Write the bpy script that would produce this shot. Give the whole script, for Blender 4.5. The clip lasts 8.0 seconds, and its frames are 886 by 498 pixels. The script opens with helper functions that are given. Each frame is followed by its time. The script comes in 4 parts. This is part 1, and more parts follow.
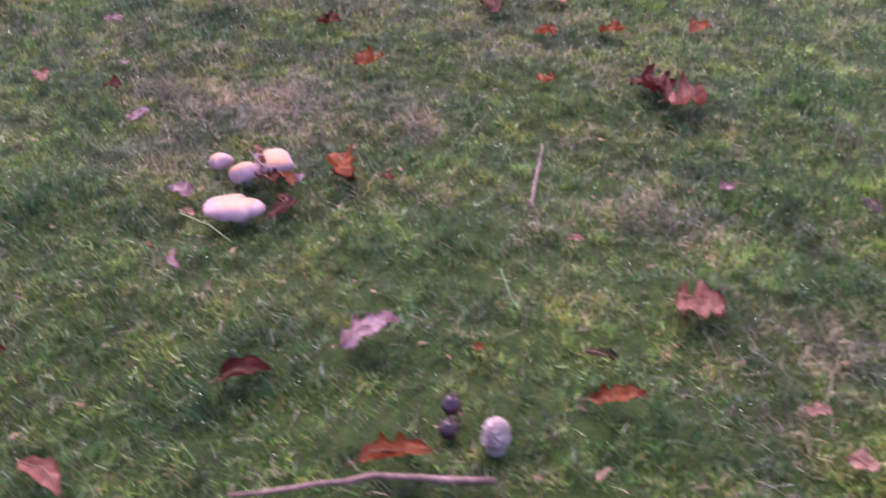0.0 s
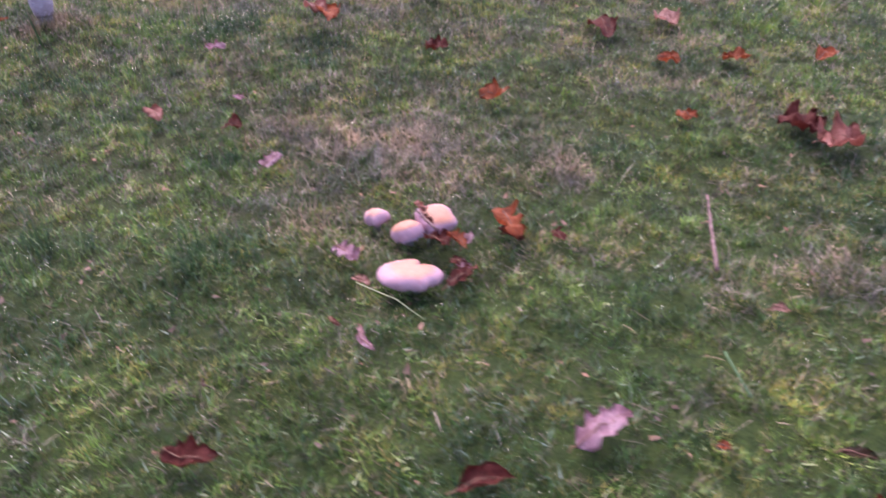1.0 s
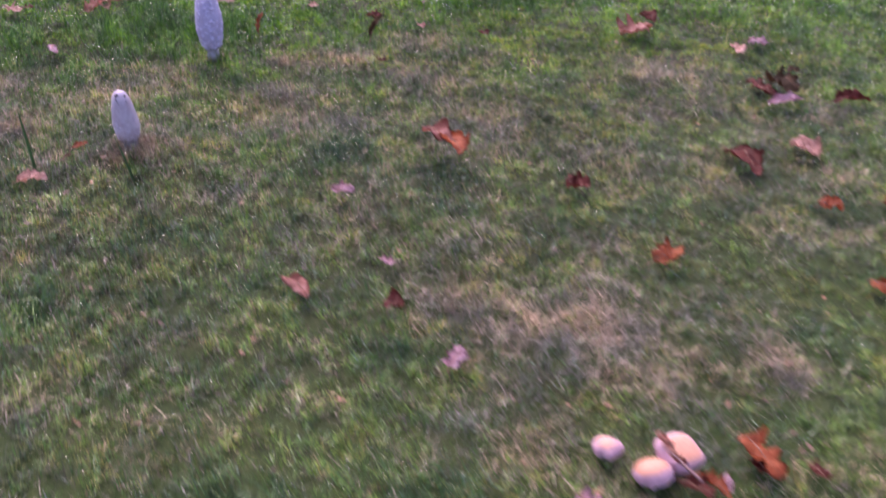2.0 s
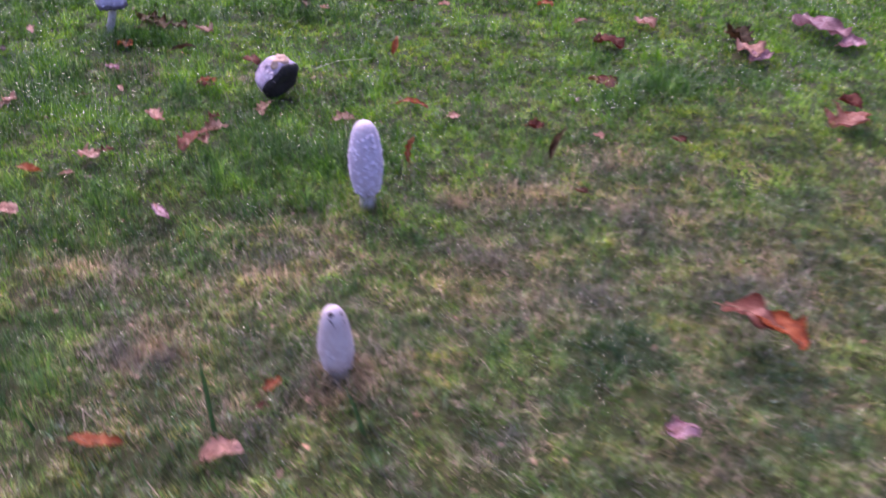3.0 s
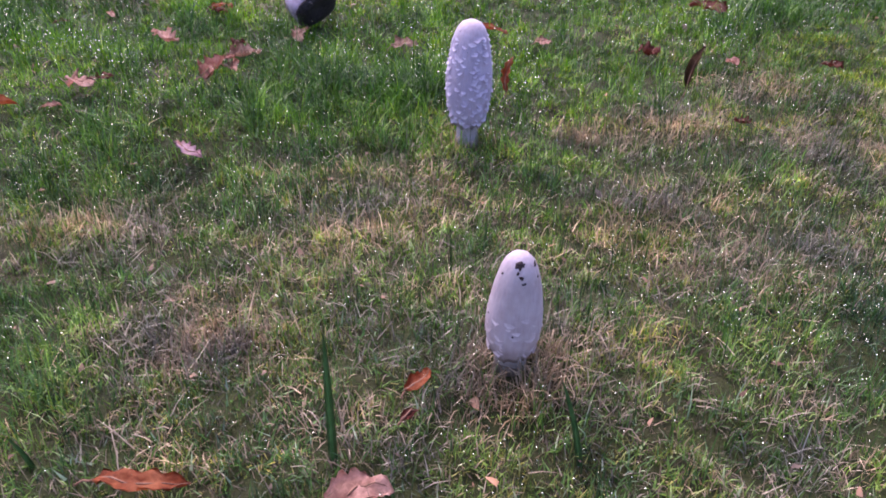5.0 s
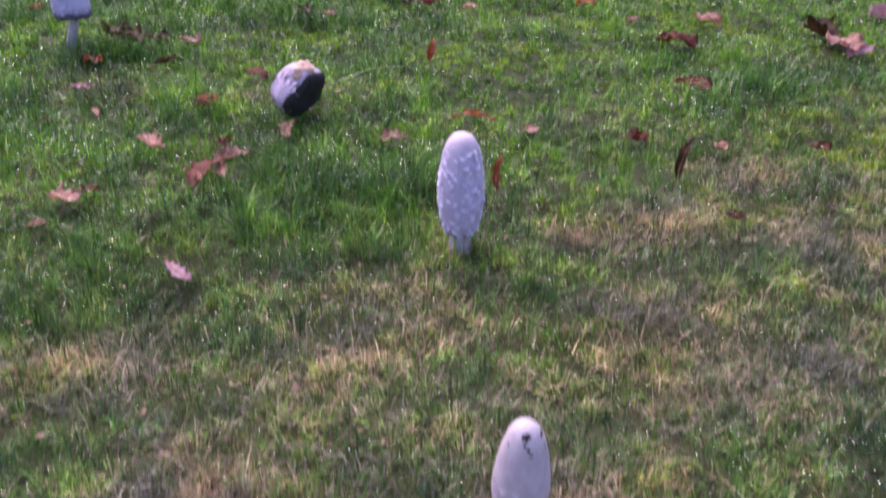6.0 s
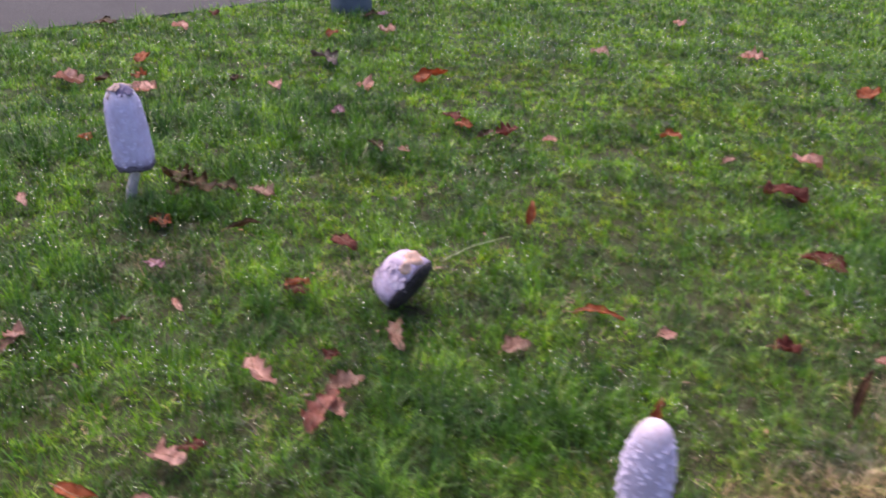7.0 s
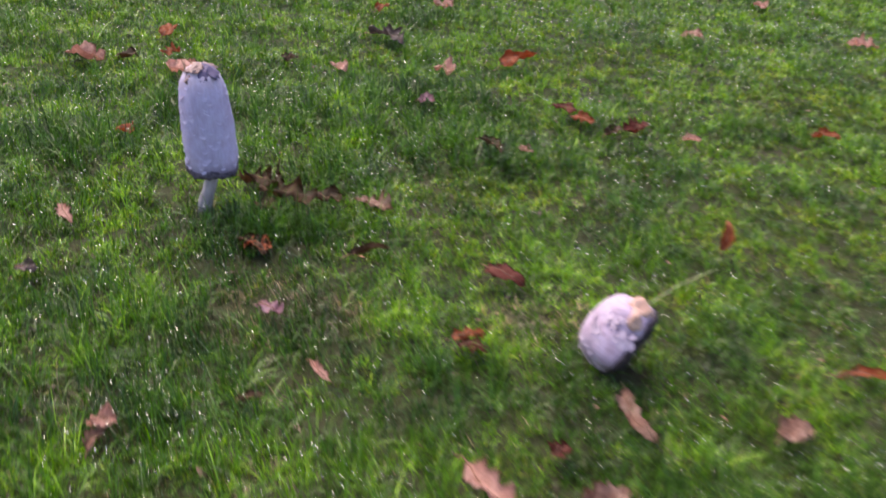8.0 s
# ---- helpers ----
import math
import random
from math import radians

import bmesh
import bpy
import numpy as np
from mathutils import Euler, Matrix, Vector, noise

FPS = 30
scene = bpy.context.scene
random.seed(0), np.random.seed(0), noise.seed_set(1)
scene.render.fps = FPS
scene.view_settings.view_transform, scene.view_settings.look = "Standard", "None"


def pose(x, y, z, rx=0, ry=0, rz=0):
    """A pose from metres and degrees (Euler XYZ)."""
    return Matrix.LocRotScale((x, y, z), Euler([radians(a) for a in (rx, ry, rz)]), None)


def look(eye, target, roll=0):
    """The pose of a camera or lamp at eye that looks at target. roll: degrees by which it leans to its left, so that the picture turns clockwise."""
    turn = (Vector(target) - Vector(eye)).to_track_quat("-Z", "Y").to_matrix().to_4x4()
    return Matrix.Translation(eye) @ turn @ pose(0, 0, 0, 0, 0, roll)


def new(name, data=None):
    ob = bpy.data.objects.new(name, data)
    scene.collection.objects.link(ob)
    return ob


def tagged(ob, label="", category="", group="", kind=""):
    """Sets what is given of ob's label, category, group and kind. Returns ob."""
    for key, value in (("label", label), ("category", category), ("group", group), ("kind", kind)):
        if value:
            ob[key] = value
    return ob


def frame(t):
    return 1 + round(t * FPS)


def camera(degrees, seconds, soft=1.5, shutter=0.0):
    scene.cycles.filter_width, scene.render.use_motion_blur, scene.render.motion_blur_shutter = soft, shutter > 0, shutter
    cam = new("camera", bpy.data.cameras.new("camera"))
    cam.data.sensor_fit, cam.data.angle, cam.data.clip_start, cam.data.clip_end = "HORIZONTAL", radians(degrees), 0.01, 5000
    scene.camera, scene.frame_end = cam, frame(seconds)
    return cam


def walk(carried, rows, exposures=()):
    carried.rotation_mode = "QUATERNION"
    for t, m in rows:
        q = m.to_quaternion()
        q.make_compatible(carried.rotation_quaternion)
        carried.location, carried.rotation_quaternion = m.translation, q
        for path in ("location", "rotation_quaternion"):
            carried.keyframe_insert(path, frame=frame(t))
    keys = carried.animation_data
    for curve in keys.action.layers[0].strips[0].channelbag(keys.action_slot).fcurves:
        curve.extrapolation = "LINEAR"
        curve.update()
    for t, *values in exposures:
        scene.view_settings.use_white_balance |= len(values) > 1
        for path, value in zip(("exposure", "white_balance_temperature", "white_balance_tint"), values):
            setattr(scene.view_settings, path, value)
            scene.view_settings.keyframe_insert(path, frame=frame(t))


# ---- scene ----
cam = camera(56.8, 8.0, soft=1.75, shutter=0.48)
PATH = [
    (0, (0.54, -0.211, 0.53), (0.151, 1.382, -0.614), -0.5),
    (0.5, (0.409, -0.187, 0.574), (0.041, 1.398, -0.588), -0.1),
    (1, (0.295, -0.16, 0.581), (-0.053, 1.412, -0.606), -0.1),
    (1.5, (0.104, -0.102, 0.671), (-0.132, 1.484, -0.524), 2.1),
    (2, (-0.078, 0.033, 0.69), (-0.28, 1.637, -0.488), 3.3),
    (2.2, (-0.174, 0.106, 0.678), (-0.356, 1.735, -0.468), 5.0),
    (3.3, (-0.666, 0.524, 0.625), (-0.741, 2.195, -0.472), -0.2),
    (3.5, (-0.705, 0.575, 0.582), (-0.756, 2.251, -0.507), 0.4),
    (4, (-0.771, 0.63, 0.474), (-0.796, 2.296, -0.632), 2.3),
    (4.2, (-0.782, 0.637, 0.463), (-0.802, 2.301, -0.646), 2.7),
    (5.3, (-0.774, 0.657, 0.412), (-0.768, 2.335, -0.675), 1.4),
    (5.5, (-0.78, 0.664, 0.421), (-0.768, 2.347, -0.658), 1.2),
    (6, (-0.786, 0.71, 0.49), (-0.759, 2.419, -0.548), 0.6),
    (6.25, (-0.800, 0.758, 0.537), (-0.765, 2.531, -0.493), 0.8),
    (6.5, (-0.834, 0.82, 0.585), (-0.789, 2.55, -0.417), 1.1),
    (7, (-0.97, 0.951, 0.641), (-0.912, 2.691, -0.344), 1.6),
    (7.5, (-1.138, 1.048, 0.586), (-0.993, 2.766, -0.427), 3.0),
    (8, (-1.254, 1.251, 0.539), (-1.07, 2.964, -0.476), 4.0),
]
walk(cam, [(t, look(eye, target, roll)) for t, eye, target, roll in PATH], [(0, 1.54, 6350, 33), (2.2, 1.56, 6350, 35), (3.4, 1.62, 6350, 34), (4.2, 1.47, 6500, 29), (6.5, 1.6, 6450, 28), (7.0, 1.52, 7100, 20), (8, 1.45, 7400, 17)])

# ---- light: an overcast late-autumn sky, brightest high on the far side ----
world = bpy.data.worlds.new("overcast")
scene.world = world
world.use_nodes = True
wn = world.node_tree
for node in list(wn.nodes):
    wn.nodes.remove(node)
sky = wn.nodes.new("ShaderNodeTexSky")
sky.sky_type = "NISHITA"
sky.sun_disc = False
sky.sun_elevation = radians(57)
sky.sun_rotation = radians(-29)
sky.dust_density = 3.0
sky.ozone_density = 1.5
back = wn.nodes.new("ShaderNodeBackground")
back.inputs["Strength"].default_value = 0.15
wout = wn.nodes.new("ShaderNodeOutputWorld")
wn.links.new(sky.outputs[0], back.inputs[0])
wn.links.new(back.outputs[0], wout.inputs[0])
sun = new("sun", bpy.data.lights.new("sun", "SUN"))
sun.data.energy, sun.data.angle, sun.data.color = 1.3, radians(60), (1.0, 0.94, 0.87)
sun.matrix_world = look((-1.0, 1.8, 3.2), (0, 0, 0))


# ---- materials ----
def ramp(nt, fac, stops):
    node = nt.nodes.new("ShaderNodeValToRGB")
    el = node.color_ramp.elements
    while len(el) < len(stops):
        el.new(0.5)
    for e, (p, c) in zip(el, stops):
        e.position, e.color = p, (*c, 1)
    nt.links.new(fac, node.inputs[0])
    return node.outputs[0]


def noise_tex(nt, scale, detail=4, rough=0.6, coord="Object"):
    co = nt.nodes.new("ShaderNodeTexCoord")
    n = nt.nodes.new("ShaderNodeTexNoise")
    n.inputs["Scale"].default_value, n.inputs["Detail"].default_value, n.inputs["Roughness"].default_value = scale, detail, rough
    nt.links.new(co.outputs[coord], n.inputs["Vector"])
    return n.outputs["Fac"]


def blend(nt, mode, fac, a, b):
    m = nt.nodes.new("ShaderNodeMixRGB")
    m.blend_type = mode
    for sock, val in ((m.inputs[0], fac), (m.inputs[1], a), (m.inputs[2], b)):
        if isinstance(val, (int, float)):
            sock.default_value = val
        elif isinstance(val, tuple):
            sock.default_value = (*val, 1)
        else:
            nt.links.new(val, sock)
    return m.outputs[0]


def material(name, rough=0.6, spec=0.4):
    m = bpy.data.materials.new(name)
    m.use_nodes = True
    b = m.node_tree.nodes["Principled BSDF"]
    b.inputs["Roughness"].default_value = rough
    b.inputs["Specular IOR Level"].default_value = spec
    return m, m.node_tree, b


def bump(nt, b, height, strength, distance):
    n = nt.nodes.new("ShaderNodeBump")
    n.inputs["Strength"].default_value, n.inputs["Distance"].default_value = strength, distance
    nt.links.new(height, n.inputs["Height"])
    nt.links.new(n.outputs[0], b.inputs["Normal"])


def blade_material(name, stops, patch_a, patch_b, patch_scale, rough, through_light, worn=(1, 1, 1), fresh=(1, 1, 1), gloss=0.5):
    """Thin plant matter: colour by blade, drifting over the lawn from a worn end to a fresh end, some light passing through."""
    m, nt, b = material(name, rough, gloss)
    geo = nt.nodes.new("ShaderNodeNewGeometry")
    col = ramp(nt, geo.outputs["Random Per Island"], stops)
    patch = ramp(nt, noise_tex(nt, patch_scale, 3), [(0.35, patch_a), (0.65, patch_b)])
    col = blend(nt, "MULTIPLY", 1.0, col, patch)
    clump = ramp(nt, noise_tex(nt, 34, 4, 0.65), [(0.35, (0.38, 0.4, 0.4)), (0.65, (1.62, 1.58, 1.5))])
    col = blend(nt, "MULTIPLY", 0.85, col, clump)
    tint = ramp(nt, noise_tex(nt, 11, 4, 0.6), [(0.38, (0.4, 0.53, 0.62)), (0.5, (0.95, 1.0, 0.98)), (0.62, (1.46, 1.38, 1.12))])
    col = blend(nt, "MULTIPLY", 0.9, col, tint)
    co = nt.nodes.new("ShaderNodeTexCoord")
    sep = nt.nodes.new("ShaderNodeSeparateXYZ")
    nt.links.new(co.outputs["Object"], sep.inputs[0])
    drift = nt.nodes.new("ShaderNodeMath")
    drift.operation = "MULTIPLY_ADD"
    nt.links.new(noise_tex(nt, 2.2, 4), drift.inputs[0])
    drift.inputs[1].default_value = 1.4
    slant = nt.nodes.new("ShaderNodeMath")
    slant.operation = "MULTIPLY_ADD"
    nt.links.new(sep.outputs["X"], slant.inputs[0])
    slant.inputs[1].default_value = -0.35
    nt.links.new(sep.outputs["Y"], slant.inputs[2])
    nt.links.new(slant.outputs[0], drift.inputs[2])
    rng = nt.nodes.new("ShaderNodeMapRange")
    rng.inputs["From Min"].default_value, rng.inputs["From Max"].default_value = 1.95, 2.85
    nt.links.new(drift.outputs[0], rng.inputs["Value"])
    col = blend(nt, "MULTIPLY", 1.0, col, blend(nt, "MIX", rng.outputs[0], worn, fresh))
    nt.links.new(col, b.inputs["Base Color"])
    tr = nt.nodes.new("ShaderNodeBsdfTranslucent")
    nt.links.new(col, tr.inputs[0])
    mix = nt.nodes.new("ShaderNodeMixShader")
    mix.inputs[0].default_value = through_light
    nt.links.new(b.outputs[0], mix.inputs[1])
    nt.links.new(tr.outputs[0], mix.inputs[2])
    nt.links.new(mix.outputs[0], nt.nodes["Material Output"].inputs["Surface"])
    return m


GRASS = blade_material("grass_green", [(0.0, (0.055, 0.115, 0.02)), (0.3, (0.1, 0.195, 0.033)), (0.65, (0.155, 0.27, 0.047)), (0.88, (0.21, 0.33, 0.075)), (0.95, (0.38, 0.46, 0.22)), (1.0, (0.5, 0.57, 0.34))],
                       (0.42, 0.53, 0.56), (1.4, 1.28, 0.95), 4.0, 0.24, 0.22, (1.0, 0.97, 1.45), (0.65, 0.93, 0.2), 0.44)
COARSE = blade_material("grass_dark_green", [(0.0, (0.014, 0.042, 0.01)), (0.4, (0.036, 0.09, 0.02)), (0.8, (0.07, 0.15, 0.03)), (1.0, (0.14, 0.23, 0.06))],
                        (0.75, 0.8, 0.85), (1.15, 1.12, 0.95), 6.0, 0.3, 0.22, (0.98, 0.96, 1.55), (0.7, 0.96, 0.25), 0.36)
MOSS = blade_material("moss_yellow_green", [(0.0, (0.06, 0.075, 0.015)), (0.5, (0.2, 0.215, 0.042)), (1.0, (0.43, 0.42, 0.11))],
                      (0.5, 0.56, 0.6), (1.5, 1.38, 1.0), 7.0, 0.6, 0.25, (1.0, 0.92, 1.45), (0.76, 0.98, 0.2))
THATCH = blade_material("dead_grass", [(0.0, (0.11, 0.075, 0.045)), (0.4, (0.28, 0.205, 0.14)), (0.8, (0.39, 0.295, 0.21)), (1.0, (0.52, 0.42, 0.32))],
                        (0.6, 0.55, 0.56), (1.2, 1.12, 1.18), 8.0, 0.36, 0.2, (1.0, 1.0, 1.1), (1.0, 1.0, 0.8))
# brown clippings, taken darker to put the shade between blades into the colour
SHADED_THATCH = blade_material("shaded_clippings", [(0.0, (0.02, 0.016, 0.01)), (0.6, (0.07, 0.054, 0.033)), (1.0, (0.2, 0.15, 0.095))],
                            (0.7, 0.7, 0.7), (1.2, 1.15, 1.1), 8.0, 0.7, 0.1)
CRUMB = blade_material("leaf_scraps", [(0.0, (0.05, 0.02, 0.014)), (0.5, (0.14, 0.06, 0.04)), (1.0, (0.28, 0.14, 0.1))],
                       (0.8, 0.8, 0.8), (1.1, 1.1, 1.1), 6.0, 0.6, 0.1)

SOIL, nt, b = material("mossy_soil", 0.9, 0.25)
lump = noise_tex(nt, 9, 6)
fine = noise_tex(nt, 160, 4)
col = ramp(nt, lump, [(0.3, (0.014, 0.018, 0.006)), (0.5, (0.025, 0.031, 0.008)), (0.7, (0.032, 0.027, 0.013))])
col = blend(nt, "MULTIPLY", 0.8, col, ramp(nt, fine, [(0.3, (0.45, 0.45, 0.45)), (0.7, (1.3, 1.3, 1.3))]))
# further off the lawn is short even turf, darkened for the blades' own shade
dist = nt.nodes.new("ShaderNodeVectorMath")
dist.operation = "DISTANCE"
dist.inputs[1].default_value = (-0.7, 1.9, 0)
where = nt.nodes.new("ShaderNodeTexCoord")
nt.links.new(where.outputs["Object"], dist.inputs[0])
away = nt.nodes.new("ShaderNodeMapRange")
away.inputs["From Min"].default_value, away.inputs["From Max"].default_value = 0.9, 1.7
nt.links.new(dist.outputs["Value"], away.inputs["Value"])
turf = ramp(nt, noise_tex(nt, 60, 6, 0.75), [(0.3, (0.009, 0.018, 0.003)), (0.5, (0.02, 0.037, 0.006)), (0.72, (0.045, 0.062, 0.012))])
turf = blend(nt, "MULTIPLY", 0.7, turf, ramp(nt, noise_tex(nt, 1.6, 4), [(0.3, (0.7, 0.75, 0.7)), (0.7, (1.25, 1.15, 1.0))]))
col = blend(nt, "MIX", away.outputs[0], col, turf)
nt.links.new(col, b.inputs["Base Color"])
bump(nt, b, fine, 0.8, 0.004)

ASPHALT, nt, b = material("wet_asphalt", 0.9, 0.15)
grit = noise_tex(nt, 220, 3)
col = ramp(nt, grit, [(0.3, (0.024, 0.022, 0.027)), (0.7, (0.064, 0.06, 0.07))])
col = blend(nt, "MULTIPLY", 0.6, col, ramp(nt, noise_tex(nt, 3, 4), [(0.3, (0.7, 0.7, 0.7)), (0.7, (1.2, 1.2, 1.2))]))
nt.links.new(col, b.inputs["Base Color"])
bump(nt, b, grit, 0.6, 0.003)

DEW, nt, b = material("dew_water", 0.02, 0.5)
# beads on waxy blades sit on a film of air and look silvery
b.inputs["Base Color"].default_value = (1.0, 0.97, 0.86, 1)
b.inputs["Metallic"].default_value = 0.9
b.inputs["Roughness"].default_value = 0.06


def flesh(name, base, deep, top, stain=0.35, rough=0.62, axis_from=0.0, axis_to=0.1):
    """Mushroom skin: fibrous pale flesh, a browner crown, faint stains. Generated height runs from foot to crown."""
    m, nt, b = material(name, rough, 0.3)
    co = nt.nodes.new("ShaderNodeTexCoord")
    sep = nt.nodes.new("ShaderNodeSeparateXYZ")
    nt.links.new(co.outputs["Object"], sep.inputs[0])
    rng = nt.nodes.new("ShaderNodeMapRange")
    rng.inputs["From Min"].default_value, rng.inputs["From Max"].default_value = axis_from, axis_to
    nt.links.new(sep.outputs["Z"], rng.inputs["Value"])
    streak_map = nt.nodes.new("ShaderNodeMapping")
    streak_map.inputs["Scale"].default_value = (1, 1, 0.18)
    nt.links.new(co.outputs["Object"], streak_map.inputs["Vector"])
    fib = nt.nodes.new("ShaderNodeTexNoise")
    fib.inputs["Scale"].default_value, fib.inputs["Detail"].default_value = 420, 5
    nt.links.new(streak_map.outputs[0], fib.inputs["Vector"])
    blot = noise_tex(nt, 60, 5)
    col = ramp(nt, rng.outputs[0], [(0.0, deep), (0.16, base), (0.8, base), (1.0, top)])
    col = blend(nt, "MULTIPLY", stain, col, ramp(nt, blot, [(0.35, (0.62, 0.52, 0.5)), (0.6, (1, 1, 1))]))
    col = blend(nt, "MULTIPLY", 0.35, col, ramp(nt, fib.outputs["Fac"], [(0.3, (0.7, 0.66, 0.66)), (0.65, (1.05, 1.05, 1.05))]))
    nt.links.new(col, b.inputs["Base Color"])
    b.inputs["Subsurface Weight"].default_value = 0.12
    b.inputs["Subsurface Radius"].default_value = (0.006, 0.004, 0.003)
    bump(nt, b, fib.outputs["Fac"], 0.4, 0.0012)
    return m


CAP_WHITE = flesh("ink_cap_white", (0.4, 0.345, 0.5), (0.32, 0.27, 0.36), (0.48, 0.39, 0.49), 0.35, axis_from=0.02, axis_to=0.14)
CAP_GREY = flesh("ink_cap_greying", (0.42, 0.375, 0.6), (0.11, 0.09, 0.18), (0.5, 0.43, 0.55), 0.35, axis_from=0.048, axis_to=0.19)
CAP_FALLEN = flesh("ink_cap_old", (0.43, 0.345, 0.49), (0.14, 0.11, 0.14), (0.44, 0.36, 0.43), 0.7, axis_from=-0.014, axis_to=0.045)
CAP_PINK = flesh("cap_pinkish_cream", (0.55, 0.32, 0.38), (0.56, 0.43, 0.55), (0.54, 0.25, 0.17), 0.45, 0.45, axis_from=-0.006, axis_to=0.0105)
CAP_CREAM = flesh("ink_cap_cream", (0.43, 0.35, 0.42), (0.3, 0.24, 0.27), (0.46, 0.39, 0.49), 0.45, axis_from=0.012, axis_to=0.1)
PEACH = flesh("peach_brown_skin", (0.5, 0.32, 0.27), (0.42, 0.27, 0.24), (0.52, 0.34, 0.28), 0.5, axis_from=-0.02, axis_to=0.02)
CROWN = flesh("peeled_crown_skin", (0.27, 0.185, 0.185), (0.2, 0.13, 0.12), (0.36, 0.26, 0.26), 0.7, axis_from=-0.004, axis_to=0.004)
CAP_EGG = flesh("egg_cap_pinkish", (0.36, 0.24, 0.265), (0.24, 0.17, 0.19), (0.44, 0.29, 0.3), 0.7, axis_to=0.038)
STALK = flesh("mushroom_stalk", (0.36, 0.33, 0.38), (0.28, 0.24, 0.24), (0.36, 0.33, 0.38), 0.4, axis_to=0.05)


def flake_skin(name, colour):
    """Loose flakes of a cap: paler than the skin, each a little different."""
    m, nt, b = material(name, 0.65, 0.3)
    info = nt.nodes.new("ShaderNodeObjectInfo")
    tone = ramp(nt, info.outputs["Random"], [(0.0, (0.86, 0.84, 0.86)), (1.0, (1.12, 1.12, 1.1))])
    col = blend(nt, "MULTIPLY", 1.0, ramp(nt, noise_tex(nt, 1.4, 3), [(0.3, tuple(c * 0.9 for c in colour)), (0.7, tuple(min(1, c * 1.1) for c in colour))]), tone)
    nt.links.new(col, b.inputs["Base Color"])
    return m


FLAKE_WHITE = flake_skin("white_flakes", (0.41, 0.355, 0.5))
FLAKE_GREY = flake_skin("greying_flakes", (0.39, 0.355, 0.55))
FLAKE_OLD = flake_skin("old_flakes", (0.42, 0.34, 0.45))
FLAKE_CREAM = flake_skin("cream_flakes", (0.44, 0.36, 0.43))
FLAKE_EGG = flake_skin("egg_flakes", (0.4, 0.28, 0.31))
INK, nt, b = material("black_gills_shaded_stalk", 0.8, 0.2)
col = ramp(nt, noise_tex(nt, 300, 3), [(0.3, (0.008, 0.007, 0.01)), (0.7, (0.035, 0.028, 0.034))])
nt.links.new(col, b.inputs["Base Color"])
RIM, nt, b = material("inky_rim", 0.75, 0.25)
col = ramp(nt, noise_tex(nt, 260, 4), [(0.3, (0.02, 0.017, 0.03)), (0.7, (0.12, 0.1, 0.15))])
nt.links.new(col, b.inputs["Base Color"])
SPOT, nt, b = material("dark_wart", 0.7, 0.3)
col = ramp(nt, noise_tex(nt, 500, 3), [(0.3, (0.01, 0.006, 0.01)), (0.7, (0.045, 0.025, 0.032))])
nt.links.new(col, b.inputs["Base Color"])


def leaf_material(name, dark, mid, light, rough):
    m, nt, b = material(name, rough, 0.22)
    co = nt.nodes.new("ShaderNodeObjectInfo")
    big = noise_tex(nt, 38, 4)
    small = noise_tex(nt, 300, 4, 0.7)
    col = ramp(nt, big, [(0.32, dark), (0.5, mid), (0.68, light)])
    col = blend(nt, "MULTIPLY", 0.55, col, ramp(nt, small, [(0.32, (0.62, 0.58, 0.58)), (0.62, (1.12, 1.1, 1.1))]))
    col = blend(nt, "MULTIPLY", 0.5, col, ramp(nt, co.outputs["Random"], [(0.0, (0.75, 0.72, 0.72)), (1.0, (1.25, 1.22, 1.22))]))
    nt.links.new(col, b.inputs["Base Color"])
    tr = nt.nodes.new("ShaderNodeBsdfTranslucent")
    nt.links.new(col, tr.inputs[0])
    mix = nt.nodes.new("ShaderNodeMixShader")
    mix.inputs[0].default_value = 0.18
    nt.links.new(b.outputs[0], mix.inputs[1])
    nt.links.new(tr.outputs[0], mix.inputs[2])
    nt.links.new(mix.outputs[0], nt.nodes["Material Output"].inputs["Surface"])
    bump(nt, b, small, 0.5, 0.0015)
    return m


LEAF = {
    "pale": leaf_material("leaf_pale_pinkish_tan", (0.3, 0.14, 0.115), (0.52, 0.29, 0.25), (0.66, 0.42, 0.38), 0.45),
    "orange": leaf_material("leaf_orange_brown", (0.17, 0.038, 0.018), (0.35, 0.085, 0.035), (0.47, 0.16, 0.075), 0.5),
    "rust": leaf_material("leaf_rusty_pink", (0.2, 0.065, 0.052), (0.38, 0.15, 0.12), (0.52, 0.26, 0.23), 0.42),
    "faded": leaf_material("leaf_faded_brown", (0.17, 0.085, 0.065), (0.31, 0.175, 0.14), (0.43, 0.29, 0.25), 0.42),
    "red": leaf_material("leaf_dark_red_brown", (0.05, 0.01, 0.009), (0.125, 0.025, 0.02), (0.2, 0.055, 0.045), 0.55),
    # brown is lowered to carry the shadow beside the large ink cap
    "brown": leaf_material("leaf_brown", (0.022, 0.012, 0.006), (0.055, 0.029, 0.014), (0.12, 0.062, 0.032), 0.5),
    "mauve": leaf_material("leaf_wet_mauve", (0.26, 0.12, 0.15), (0.46, 0.26, 0.33), (0.58, 0.4, 0.48), 0.25),
    "grey": leaf_material("leaf_dark_grey", (0.05, 0.04, 0.042), (0.12, 0.09, 0.095), (0.24, 0.18, 0.19), 0.35),
}
WORDS = {"pale": "pale pinkish-tan", "orange": "orange-brown", "rust": "rusty pink", "faded": "faded pinkish-brown", "red": "dark red-brown", "brown": "dull brown", "mauve": "wet mauve", "grey": "dark grey, rotting"}

